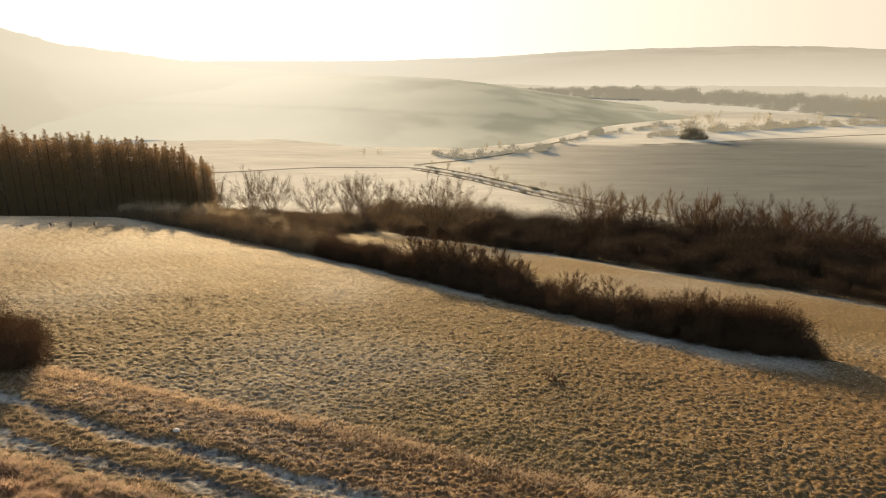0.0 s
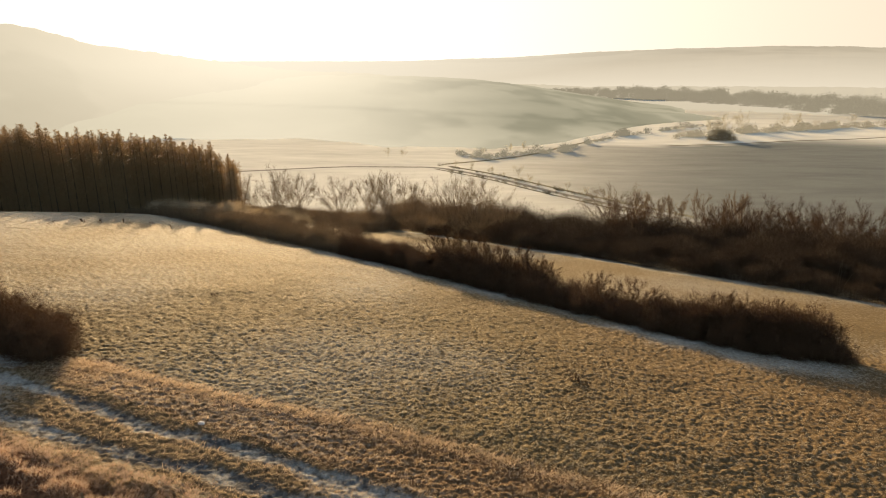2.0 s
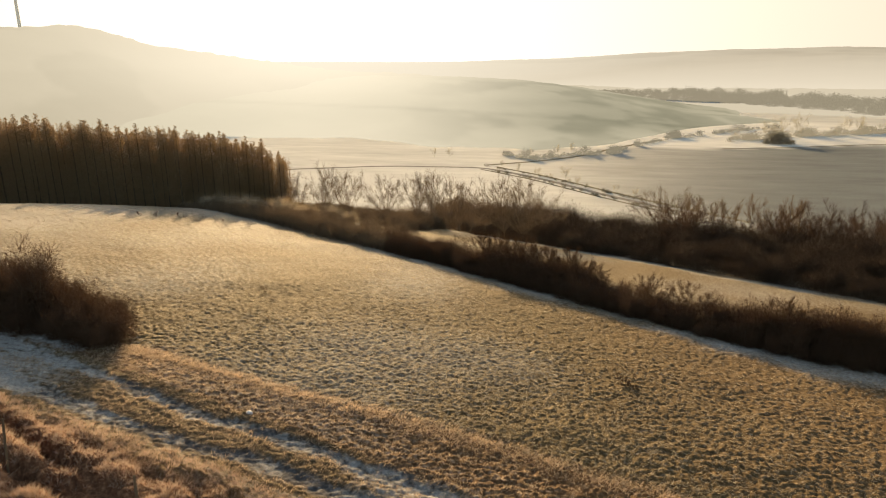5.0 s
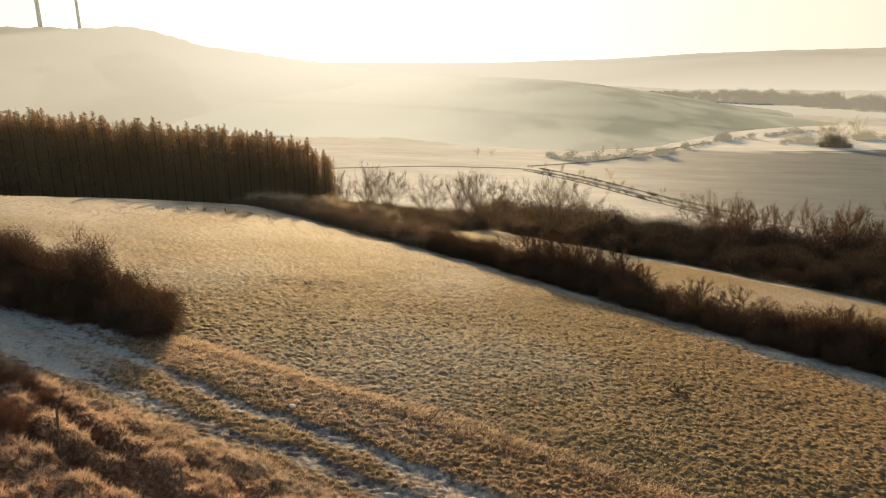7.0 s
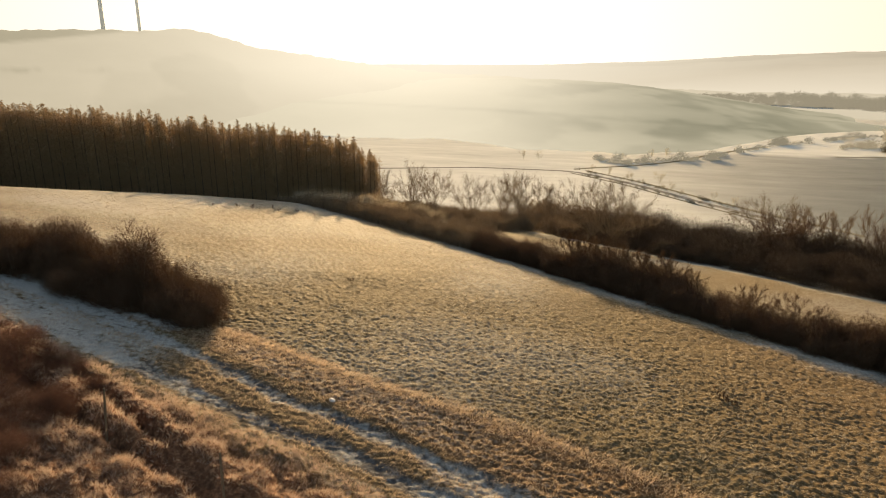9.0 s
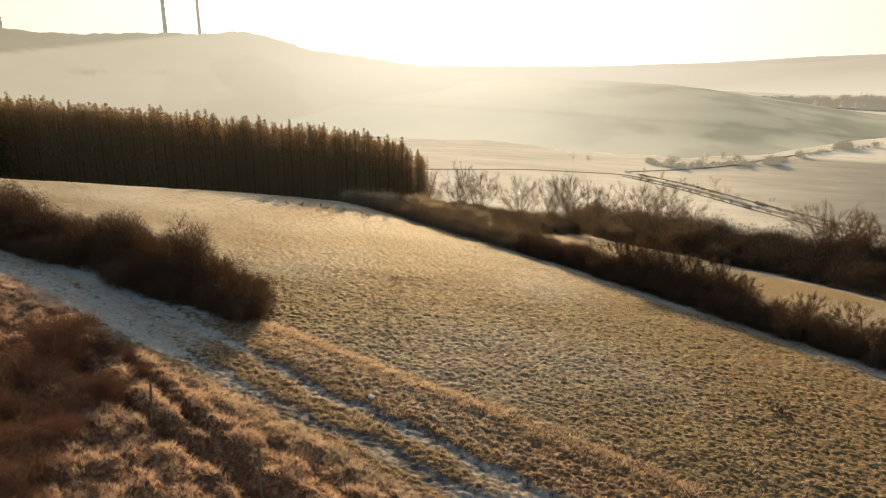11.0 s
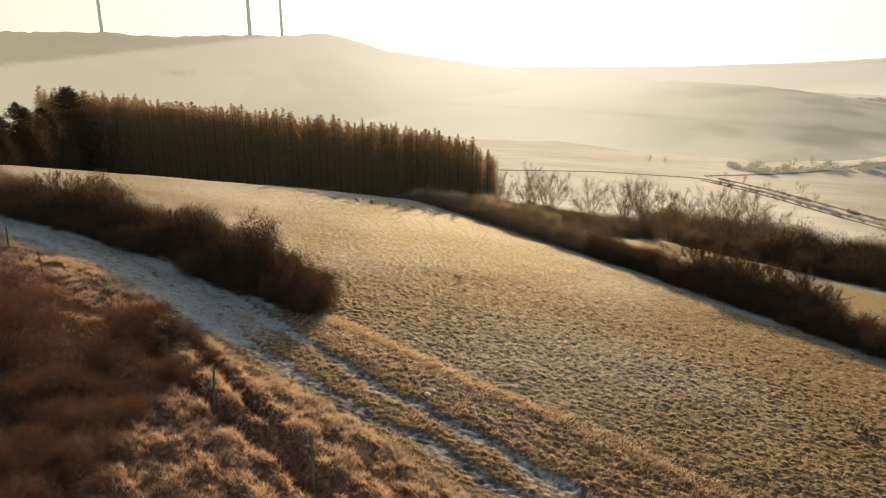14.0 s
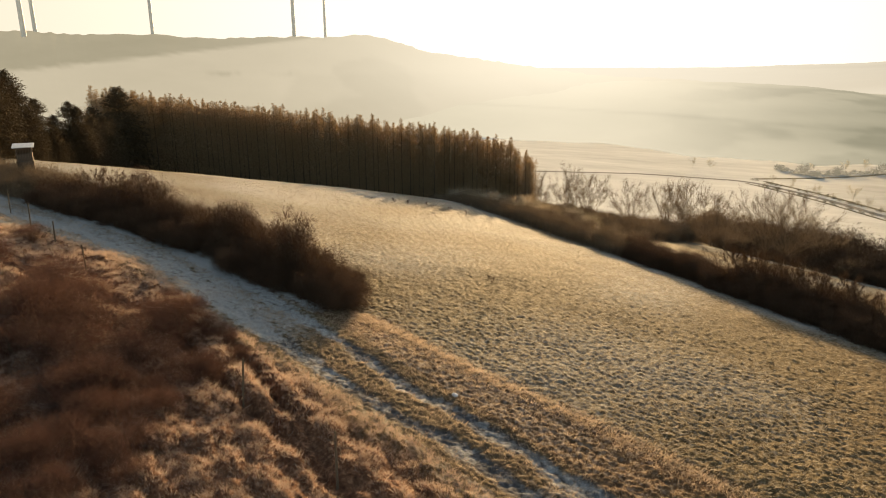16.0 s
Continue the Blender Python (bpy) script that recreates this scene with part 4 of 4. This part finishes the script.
# ---- grass ----
def tuft_field(name, label, n, where, mat, seed, tall, spread, per, width, lean=0.35):
    """Many tufts of thin blades as one sheet of grass; where draws n places."""
    rng = np.random.default_rng(seed)
    x, y, s = where(rng, n)
    z = land(x, y) + relief(x, y) - 0.04
    x, y, z, s = (np.repeat(q, per) for q in (x, y, z, s))
    m = len(x)
    a, d = rng.uniform(0, 2 * np.pi, m), rng.random(m) ** 0.6
    base = np.stack([x + np.cos(a) * d * spread * s * 0.5, y + np.sin(a) * d * spread * s * 0.5, z], -1)
    h = tall * s * rng.uniform(0.6, 1.15, m)
    comb = np.repeat(rng.normal(size=(len(x) // per, 2)) * 0.3 + (0.4, -0.35), per, 0) * (h * lean)[:, None]
    tip = base + np.stack([np.cos(a) * h * lean * d + rng.normal(size=m) * 0.15 * h + comb[:, 0], np.sin(a) * h * lean * d + rng.normal(size=m) * 0.15 * h + comb[:, 1], h], -1)
    ob = new(name, mesh_of(name, *blades(base, tip, width * rng.uniform(0.6, 1.4, m), rng), [mat], False))
    return tagged(ob, label, "grass", kind="stuff")


def on_bank(rng, n):
    x = rng.uniform(-48, 16, n * 4)
    y = rng.uniform(4, 31, n * 4)
    gap = along(TL, x) - y
    u, v = x * 0.93 - y * 0.36, x * 0.36 + y * 0.93
    clump, size = cells(u * 0.6, v, 0.8, 15)
    small, ssize = cells(u * 0.6, v, 0.34, 17)
    hollow = np.exp(-((y - along(GA, x)) / 0.34) ** 2) + np.exp(-((y - along(GB, x)) / 0.32) ** 2)
    ok = (gap > 0.5) & (gap < 20) & (rng.random(n * 4) < 0.05 + 0.6 * clump + 0.6 * small - 1.2 * hollow)
    x, y, s = x[ok][:n], y[ok][:n], (0.5 + 0.3 * clump + 0.3 * size + 0.25 * ssize - 0.25 * hollow)[ok][:n]
    return x, y, s


def on_verge(rng, n):
    x = rng.uniform(-21, 20, n * 2)
    y = along(TU, x) + rng.random(n * 2) * (along(OS, x) + 0.8 - along(TU, x))
    edge = np.exp(-((y - along(OS, x)) / 0.5) ** 2)
    ok = rng.random(n * 2) < 0.45 + 0.55 * edge
    return x[ok][:n], y[ok][:n], 0.6 + 0.5 * edge[ok][:n]


def on_meadow(rng, n):
    r, a = 21 + 75 * rng.random(n * 3) ** 1.5, np.radians(rng.uniform(-38, 50, n * 3))
    x, y = -np.sin(a) * r, np.cos(a) * r
    ok = (y > along(OS, x)) & (y < along(HB, x) - 1) & ((x > -19) | (y > along(LH, x) + 5))
    ok &= cells(x * 0.85, y, 0.215, 3)[0] > 0.35
    ok &= rng.random(n * 3) > 0.6 * smooth(-6, 12, x)
    x, y = x[ok][:n], y[ok][:n]
    return x, y, 0.7 + 0.6 * rng.random(len(x))


def on_track(rng, n):
    x = rng.uniform(-60, 12, n * 2)
    lo, hi = along(TL, x), along(TU, x)
    u = rng.random(n * 2)
    y = lo - 0.4 + u * (hi - lo + 0.8)
    ok = rng.random(n * 2) < (0.95 - 0.9 * rut_depth(x, y)) * (0.3 + value_noise(x * 1.1, y * 1.6, 77))
    return x[ok][:n], y[ok][:n], rng.uniform(0.5, 1.2, n * 2)[ok][:n]


tuft_field("track_grass", "short golden frosted grass between the ruts", 8500, on_track, VERGEGRASS, 305, 0.13, 0.3, 9, 0.02, 0.9)
tuft_field("dry_grass", "tall rusty dead grass on the bank, tips touched with frost", 32000, on_bank, DRYGRASS, 301, 0.27, 0.22, 16, 0.010, 0.7)
tuft_field("verge_grass", "pale frosted tussocks beside the track", 5200, on_verge, VERGEGRASS, 302, 0.2, 0.4, 10, 0.018, 0.7)
tuft_field("meadow_grass", "short frosted meadow tussocks", 42000, on_meadow, FIELDGRASS, 303, 0.085, 0.24, 6, 0.03, 1.1)


# ---- dead weeds in the meadow ----
def make_weed(seed, h):
    rng = np.random.default_rng(seed)
    root = empty("dead_weed")
    stalk, heads = [], []
    for i in range(5):
        b = rng.normal(size=3) * (0.06, 0.06, 0)
        t = np.array((rng.normal() * 0.2 * h, rng.normal() * 0.2 * h, h * rng.uniform(0.7, 1)))
        stalk.append(limb(b, t, 0.02, 0.01, 3))
        heads += [t - (0, 0, h * 0.3 * k) for k in rng.random(14)]
    part("stalk", mesh_of("stalk", *join(stalk), [WEED], False), root)
    p = np.array(heads)
    part("seed_head", mesh_of("seed_head", *blades(p, p + rng.normal(size=p.shape) * 0.12 + (0, 0, 0.1), 0.05, rng), [WEED], False), root)
    return tagged(root, "dead brown dock stalk standing in the meadow", "weed", "dead weeds in the meadow")


weeds = [make_weed(401, 1.0), make_weed(402, 0.8)]
wrng = np.random.default_rng(31)
for x, y, s in ((6.0, 31.8, 0.75), (6.3, 31.6, 0.7), (5.7, 31.9, 0.65), (-17.9, 42.8, 0.7), (-46.5, 74, 1.0), (-45.6, 73, 1.1), (-45, 75.5, 1.2), (-44.2, 74, 0.9), (-43, 77, 1.1), (-41.8, 76.5, 0.8), (-40, 78, 1.0), (-48, 71, 0.8), (-37, 77, 0.9)):
    put(weeds, x, y, s * (0.6 if x < -30 else 1.0), wrng, "", 0.0)
for w in weeds:
    for o in (*w.children_recursive, w):
        bpy.data.objects.remove(o)


# ---- a frosted clod beside the ruts ----
def make_clod():
    m, n, l, b = material("pale_stone", 0.8)
    l.new(ramp(n, l, noise_node(n, l, 12.0), (0.3, (0.36, 0.36, 0.35)), (0.7, (0.6, 0.6, 0.59))), b.inputs["Base Color"])
    bm = bmesh.new()
    bmesh.ops.create_icosphere(bm, subdivisions=3, radius=0.12)
    for v in bm.verts:
        k = 1 + 0.35 * noise.noise(v.co * 6)
        v.co = Vector((v.co.x * 1.3 * k, v.co.y * k, v.co.z * 0.8 * k))
    me = bpy.data.meshes.new("stone")
    bm.to_mesh(me)
    me.materials.append(m)
    ob = tagged(new("stone", me), "pale frosted stone beside the rutted track", "stone")
    ob.matrix_world = pose(-11.1, 23.5, height(-11.1, 23.5) + 0.12)


make_clod()


# ---- hunters' raised hide ----
def make_hide(x, y):
    wood, n, l, b = material("hide_boards", 0.85)
    l.new(ramp(n, l, noise_node(n, l, 3.0, stretch=(8, 8, 0.6)), (0.3, (0.045, 0.032, 0.022)), (0.7, (0.13, 0.095, 0.065))), b.inputs["Base Color"])
    icy, n, l, b = material("frosted_roofing", 0.7)
    l.new(ramp(n, l, noise_node(n, l, 5.0), (0.3, (0.32, 0.32, 0.31)), (0.7, (0.5, 0.5, 0.49))), b.inputs["Base Color"])
    root = empty("raised_hide")

    def box(name, size, at, mat, parent, turn=(0, 0, 0), label=""):
        bm = bmesh.new()
        bmesh.ops.create_cube(bm, size=1.0)
        bmesh.ops.scale(bm, vec=size, verts=bm.verts)
        bmesh.ops.bevel(bm, geom=bm.edges[:], offset=min(size) * 0.12, segments=1, affect="EDGES")
        me = bpy.data.meshes.new(name)
        bm.to_mesh(me)
        me.materials.append(mat)
        ob = part(name, me, parent, label)
        ob.matrix_basis = pose(*at, *turn)
        return ob

    for sx in (-0.8, 0.8):
        for sy in (-0.8, 0.8):
            box("leg", (0.14, 0.14, 4.7), (sx * 1.08, sy * 1.08, 0.65), wood, root)
    for sy in (-0.86, 0.86):
        box("brace", (2.3, 0.06, 0.1), (0, sy, 1.5), wood, root, (0, 42, 0))
    box("platform", (2.1, 2.1, 0.12), (0, 0, 2.95), wood, root)
    for i in range(10):
        for sy in (-0.92, 0.92):
            box("board", (0.175, 0.04, 1.0 if sy < 0 else 1.9), (-0.83 + 0.184 * i, sy, 3.52 if sy < 0 else 3.96), wood, root)
    for i in range(10):
        for sx in (-0.94, 0.94):
            box("board", (0.04, 0.175, 1.05), (sx, -0.83 + 0.184 * i, 3.54), wood, root)
    for i in range(10):
        box("board", (0.175, 0.04, 2.2), (-0.83 + 0.184 * i, -0.98, 1.82), wood, root)
        for sx in (-1.0, 1.0):
            box("board", (0.04, 0.175, 2.2), (sx, -0.83 + 0.184 * i, 1.82), wood, root)
    for sx in (-0.9, 0.9):
        for sy in (-0.9, 0.9):
            box("corner_post", (0.1, 0.1, 1.95), (sx, sy, 3.95), wood, root)
    for sx in (-0.94, 0.94):
        box("rail", (0.06, 1.9, 0.3), (sx, 0, 4.75), wood, root)
    box("rail", (1.9, 0.06, 0.3), (0, -0.94, 4.78), wood, root)
    box("roof", (2.6, 2.5, 0.1), (0, 0, 5.08), icy, root, (8, 0, 0), "white frosted roof")
    for sx in (-0.28, 0.28):
        box("ladder_rail", (0.08, 0.08, 3.3), (sx, -1.55, 1.4), wood, root, (-20, 0, 0))
    for i in range(8):
        box("rung", (0.6, 0.05, 0.05), (0, -2.05 + 0.135 * i, 0.25 + 0.36 * i), wood, root)
    root.matrix_world = pose(x, y, height(x, y) + 0.55, 0, 0, 58) @ Matrix.Diagonal((0.68, 0.68, 0.68, 1))
    tagged(root, "dark wooden raised hunting hide with a frosted roof", "hunting hide")


make_hide(-63.5, 36.6)


# ---- wind turbines on the hill ----
def make_turbine():
    m, n, l, b = material("pale_steel", 0.45)
    l.new(ramp(n, l, noise_node(n, l, 0.2), (0.3, (0.56, 0.53, 0.47)), (0.7, (0.64, 0.61, 0.54))), b.inputs["Base Color"])
    root = empty("wind_turbine")
    bm = bmesh.new()
    bmesh.ops.create_cone(bm, cap_ends=True, segments=20, radius1=1.8, radius2=1.1, depth=106)
    bmesh.ops.translate(bm, vec=(0, 0, 47), verts=bm.verts)
    me = bpy.data.meshes.new("tower")
    bm.to_mesh(me)
    me.materials.append(m)
    part("tower", me, root)
    bm = bmesh.new()
    bmesh.ops.create_cube(bm, size=1.0)
    bmesh.ops.scale(bm, vec=(3.6, 9.5, 3.8), verts=bm.verts)
    bmesh.ops.bevel(bm, geom=bm.edges[:], offset=0.8, segments=3, affect="EDGES")
    bmesh.ops.translate(bm, vec=(0, -1.5, 101.5), verts=bm.verts)
    me = bpy.data.meshes.new("nacelle")
    bm.to_mesh(me)
    me.materials.append(m)
    part("nacelle", me, root)
    bm = bmesh.new()
    bmesh.ops.create_uvsphere(bm, u_segments=16, v_segments=10, radius=1.7)
    me = bpy.data.meshes.new("hub")
    bm.to_mesh(me)
    me.materials.append(m)
    hub = part("hub", me, root)
    hub.matrix_basis = pose(0, -7.2, 101.5)
    for k in range(3):
        rows_ = []
        for s in np.linspace(0, 1, 9):
            c = 2.6 * (1 - 0.85 * s) if s > 0.08 else 1.4
            z = 1.0 + 39 * s
            rows_.append([(-c * 0.35, 0, z), (0, -c * 0.12, z), (c * 0.65, 0, z), (0, c * 0.12, z)])
        v = np.array(rows_).reshape(-1, 3)
        blade = part("blade", mesh_of("blade", v, sheet(9, 4, True), [m]), hub)
        blade.matrix_basis = pose(0, 0, 0, 0, 60 + 120 * k, 0)
    return tagged(root, "pale wind turbine standing on the hill crest", "wind turbine", "wind turbines on the hill")


turbine = make_turbine()
for az, r, el in ((59.9, 560, 2.2), (59.2, 700, 2.4), (51.4, 760, 2.3), (40.6, 640, 2.2), (38.1, 900, 2.3)):
    z = 15 + r * math.tan(radians(el)) - 4
    copy_thing(turbine, pose(-math.sin(radians(az)) * r, math.cos(radians(az)) * r, z, 0, 0, az - 25))
for o in (*turbine.children_recursive, turbine):
    bpy.data.objects.remove(o)


# ---- the valley: lanes, tree lines, woods ----
def ribbon(name, line, width, lift, mat, label, category="road"):
    p = np.array(line, float)
    k = np.concatenate([[0], np.cumsum(np.hypot(*np.diff(p, axis=0).T))])
    s = np.arange(0, k[-1], 3.0)
    x, y = np.interp(s, k, p[:, 0]), np.interp(s, k, p[:, 1])
    ker = np.ones(7) / 7
    x, y = np.convolve(np.pad(x, 3, mode="edge"), ker, "valid"), np.convolve(np.pad(y, 3, mode="edge"), ker, "valid")
    tx, ty = np.gradient(x), np.gradient(y)
    q = np.hypot(tx, ty)
    nx, ny = -ty / q, tx / q
    rows_ = []
    for o in (-0.5, -0.25, 0.25, 0.5):
        w = width * o
        rows_.append(np.stack([x + nx * w, y + ny * w, land(x + nx * w, y + ny * w) + (lift if abs(o) < 0.4 else -0.15)], -1))
    ob = new(name, mesh_of(name, np.stack(rows_, 1).reshape(-1, 3), sheet(len(x), 4), [mat]))
    return tagged(ob, label, category, kind="structure")


ASPHALT, n_, l_, b_ = material("worn_lane", 0.9)
b_.inputs["Specular IOR Level"].default_value = 0.0
l_.new(ramp(n_, l_, noise_node(n_, l_, 0.6), (0.3, (0.15, 0.138, 0.118)), (0.7, (0.26, 0.24, 0.205))), b_.inputs["Base Color"])
VERGE, n_, l_, b_ = material("rough_verge", 0.95)
b_.inputs["Specular IOR Level"].default_value = 0.0
l_.new(ramp(n_, l_, noise_node(n_, l_, 0.35, 5.0), (0.3, (0.11, 0.097, 0.068)), (0.7, (0.22, 0.195, 0.14))), b_.inputs["Base Color"])
lane = [(-150, 235), (-95, 246), (-50, 262), (-12, 262), (10, 238), (28, 211), (42, 192), (62, 166)]
ribbon("road", lane, 4.0, 0.06, ASPHALT, "narrow valley lane between frosted fields")
off = [(x + 3.2, y + 4.2) for x, y in lane[3:]]
ribbon("trim_verge", off, 2.6, 0.08, VERGE, "rough grass verge along the valley lane", "verge")
off = [(x - 2.6, y - 3.0) for x, y in lane[3:]]
ribbon("trim_verge_2", off, 1.6, 0.08, VERGE, "rough grass verge along the valley lane", "verge")
ribbon("road_2", [(-12, 268), (12, 283), (30, 300), (46, 325), (64, 350), (84, 374)], 4.0, 0.07, VERGE, "field track climbing beside a hedge bank")
ribbon("trim_bank", [(101, 335), (140, 344), (175, 358), (211, 367), (237, 377), (340, 405)], 3.0, 0.10, VERGE, "dark grass bank between two fields", "bank")

# light frost, on a base colour paled to paint in valley haze
HAZE_FROSTED = twig_material("haze_frosted_twigs", (0.36, 0.33, 0.25), (0.46, 0.42, 0.33), 0.2, 0.2)
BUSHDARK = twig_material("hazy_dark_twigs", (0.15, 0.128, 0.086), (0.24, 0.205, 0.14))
FARTREE = [make_tree("valley_tree", "lightly frosted leafless valley tree, paled for haze", 500 + i, 9.0, 0.62, HAZE_FROSTED, 7, 0.10, 0.012, HAZE_FROSTED, (7, 4), 6) for i in range(3)]
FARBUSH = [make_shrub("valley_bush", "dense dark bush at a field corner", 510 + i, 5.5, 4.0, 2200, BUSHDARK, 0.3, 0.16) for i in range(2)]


def hedge_r(az):
    return float(np.interp(-az, (17, 22, 26, 30, 34), (385, 428, 462, 505, 540)))


def valley():
    rng = np.random.default_rng(41)

    def at(kinds, az, r, s, group):
        put(kinds, -math.sin(radians(az)) * r, math.cos(radians(az)) * r, s, rng, group, 0.2)

    for az, r, s in ((7.0, 292, 0.5), (5.7, 292, 0.52), (-4.6, 234, 0.62), (-5.6, 226, 0.45), (-2.2, 246, 0.4), (-0.5, 255, 0.4), (-3.8, 305, 0.55), (-5.0, 310, 0.6), (-1.5, 300, 0.4)):
        at(FARTREE, az, r, s, "trees along the lane")
    for i in range(9):
        u = i / 8
        put(FARTREE, -4 + 48 * u + rng.normal(), 261 - 64 * u + rng.normal(), rng.uniform(0.2, 0.36), rng, "trees along the lane", 0.2)
    for az, r, s in ((-20.8, 386, 1.4), (-21.3, 384, 1.3), (-21.75, 387, 0.8), (-20.3, 384, 0.65), (-22.1, 388, 0.5)):
        at(FARBUSH, az, r, s, "bushes at the field corner")
    for az, r, s in ((-20.9, 395, 1.1), (-21.4, 398, 1.0), (-20.3, 420, 1.2), (-22.4, 440, 1.5), (-21.3, 445, 1.2), (-26.4, 480, 1.1), (-25.6, 475, 1.2), (-30.0, 510, 0.9), (-32.4, 530, 0.9)):
        at(FARTREE, az, r, s, "trees behind the field")
    for i in range(12):
        at(FARTREE, -18.5 - 1.2 * i + rng.normal() * 0.4, hedge_r(-18.5 - 1.2 * i) + rng.normal() * 5, rng.uniform(0.4, 1.0), "trees behind the field")


valley()
wr = np.random.default_rng(43)
# the far wood glows faintly: its haze is put into the emission
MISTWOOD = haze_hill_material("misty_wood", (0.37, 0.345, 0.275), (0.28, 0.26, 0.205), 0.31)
CLUMPS = [make_shrub("wood_clump", "hazy leafless clump", 520 + i, 5.5, 4.0, 800, MISTWOOD, 0.4, 0.30) for i in range(3)]


def far_rise(az, r):
    """Height of the misty rise of fields at a bearing and distance."""
    el = np.interp(-az, (10, 20, 28, 36, 48), (-2.3, -2.15, -2.05, -2.0, -1.9))
    s = min(1.0, max(0.0, (r - 600) / 400))
    return VALLEY - 0.1 + (15 + 1000 * math.tan(radians(el)) - VALLEY + 0.1) * math.sin(s * math.pi / 2) ** 1.25


spots = []
for i in range(520):
    az = wr.uniform(-46, -6)
    r = float(np.interp(-az, (5, 15, 22, 28, 34, 46), (850, 770, 690, 625, 590, 570))) + 130 * wr.random() ** 1.3
    s = wr.uniform(1.2, 2.2) * (0.6 + 0.4 * min(1.0, (-6 - az) / 8))
    spots.append((-math.sin(radians(az)) * r, math.cos(radians(az)) * r, max(VALLEY, far_rise(az, r)) - 1.5, s, s))
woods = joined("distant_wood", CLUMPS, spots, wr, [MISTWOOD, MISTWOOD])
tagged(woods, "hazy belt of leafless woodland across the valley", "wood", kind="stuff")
spots = []
for i in range(130):
    az = wr.uniform(-37, -17.5)
    r, s = hedge_r(az) + wr.normal() * 4, wr.uniform(0.3, 0.75) * (1.0 + 0.5 * math.sin(az * 1.7) ** 4)
    spots.append((-math.sin(radians(az)) * r, math.cos(radians(az)) * r, VALLEY - 0.4, s * 1.3, s))
# the far hedge has haze painted in the same emissive way
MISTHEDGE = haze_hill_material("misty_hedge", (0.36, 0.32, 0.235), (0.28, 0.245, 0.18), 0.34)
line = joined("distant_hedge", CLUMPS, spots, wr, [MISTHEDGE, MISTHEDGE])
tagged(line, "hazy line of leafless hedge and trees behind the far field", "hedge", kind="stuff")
spots = []
for i in range(110):  # hedge and trees at the foot of the rounded hill
    az = wr.uniform(-21, 1)
    r, s = float(mid_foot(az)) + 6 + wr.normal() * 3, wr.uniform(0.25, 0.55) * (1.0 + 0.8 * math.sin(az * 1.3) ** 6)
    spots.append((-math.sin(radians(az)) * r, math.cos(radians(az)) * r, VALLEY - 0.4, s, s))
# hedgerow haze, again emission, at a lower strength
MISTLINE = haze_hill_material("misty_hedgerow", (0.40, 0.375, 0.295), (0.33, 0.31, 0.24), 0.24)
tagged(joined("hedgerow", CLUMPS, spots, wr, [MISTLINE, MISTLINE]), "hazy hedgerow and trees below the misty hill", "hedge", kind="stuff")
spots = []
for i in range(120):  # low bushes along the lane
    u = wr.random()
    x, y = np.interp(u, (0, 0.25, 0.5, 0.72, 1), (-14, 10, 28, 42, 62)), np.interp(u, (0, 0.25, 0.5, 0.72, 1), (263, 238, 211, 192, 166))
    o = 3.0 if wr.random() < 0.6 else -2.6
    s = wr.uniform(0.10, 0.24)
    spots.append((x + o * 0.75 + wr.normal() * 0.5, y + o + wr.normal() * 0.5, height(x + o * 0.75, y + o) - 0.1, s * 1.3, s))
tagged(joined("lane_hedge", FARBUSH, spots, wr, [BUSHDARK, BUSHDARK], 3), "low scrubby hedge along the valley lane", "hedge", kind="stuff")
STORE.extend(CLUMPS)
spots = []
for i in range(26):
    az, r = wr.uniform(-36, -32.6), wr.uniform(600, 640)
    s = wr.uniform(0.9, 1.4)
    spots.append((-math.sin(radians(az)) * r, math.cos(radians(az)) * r, VALLEY - 0.5, s, s))
# the conifers borrow the glowing hedge material to look hazy
copse = joined("conifer_copse", FIRS, spots, wr, [MISTHEDGE, MISTHEDGE], 4)
tagged(copse, "small dark conifer copse in the valley", "wood", kind="stuff")
STORE.extend(FARTREE + FARBUSH)

for thing in STORE:
    for o in (*thing.children_recursive, thing):
        bpy.data.objects.remove(o)
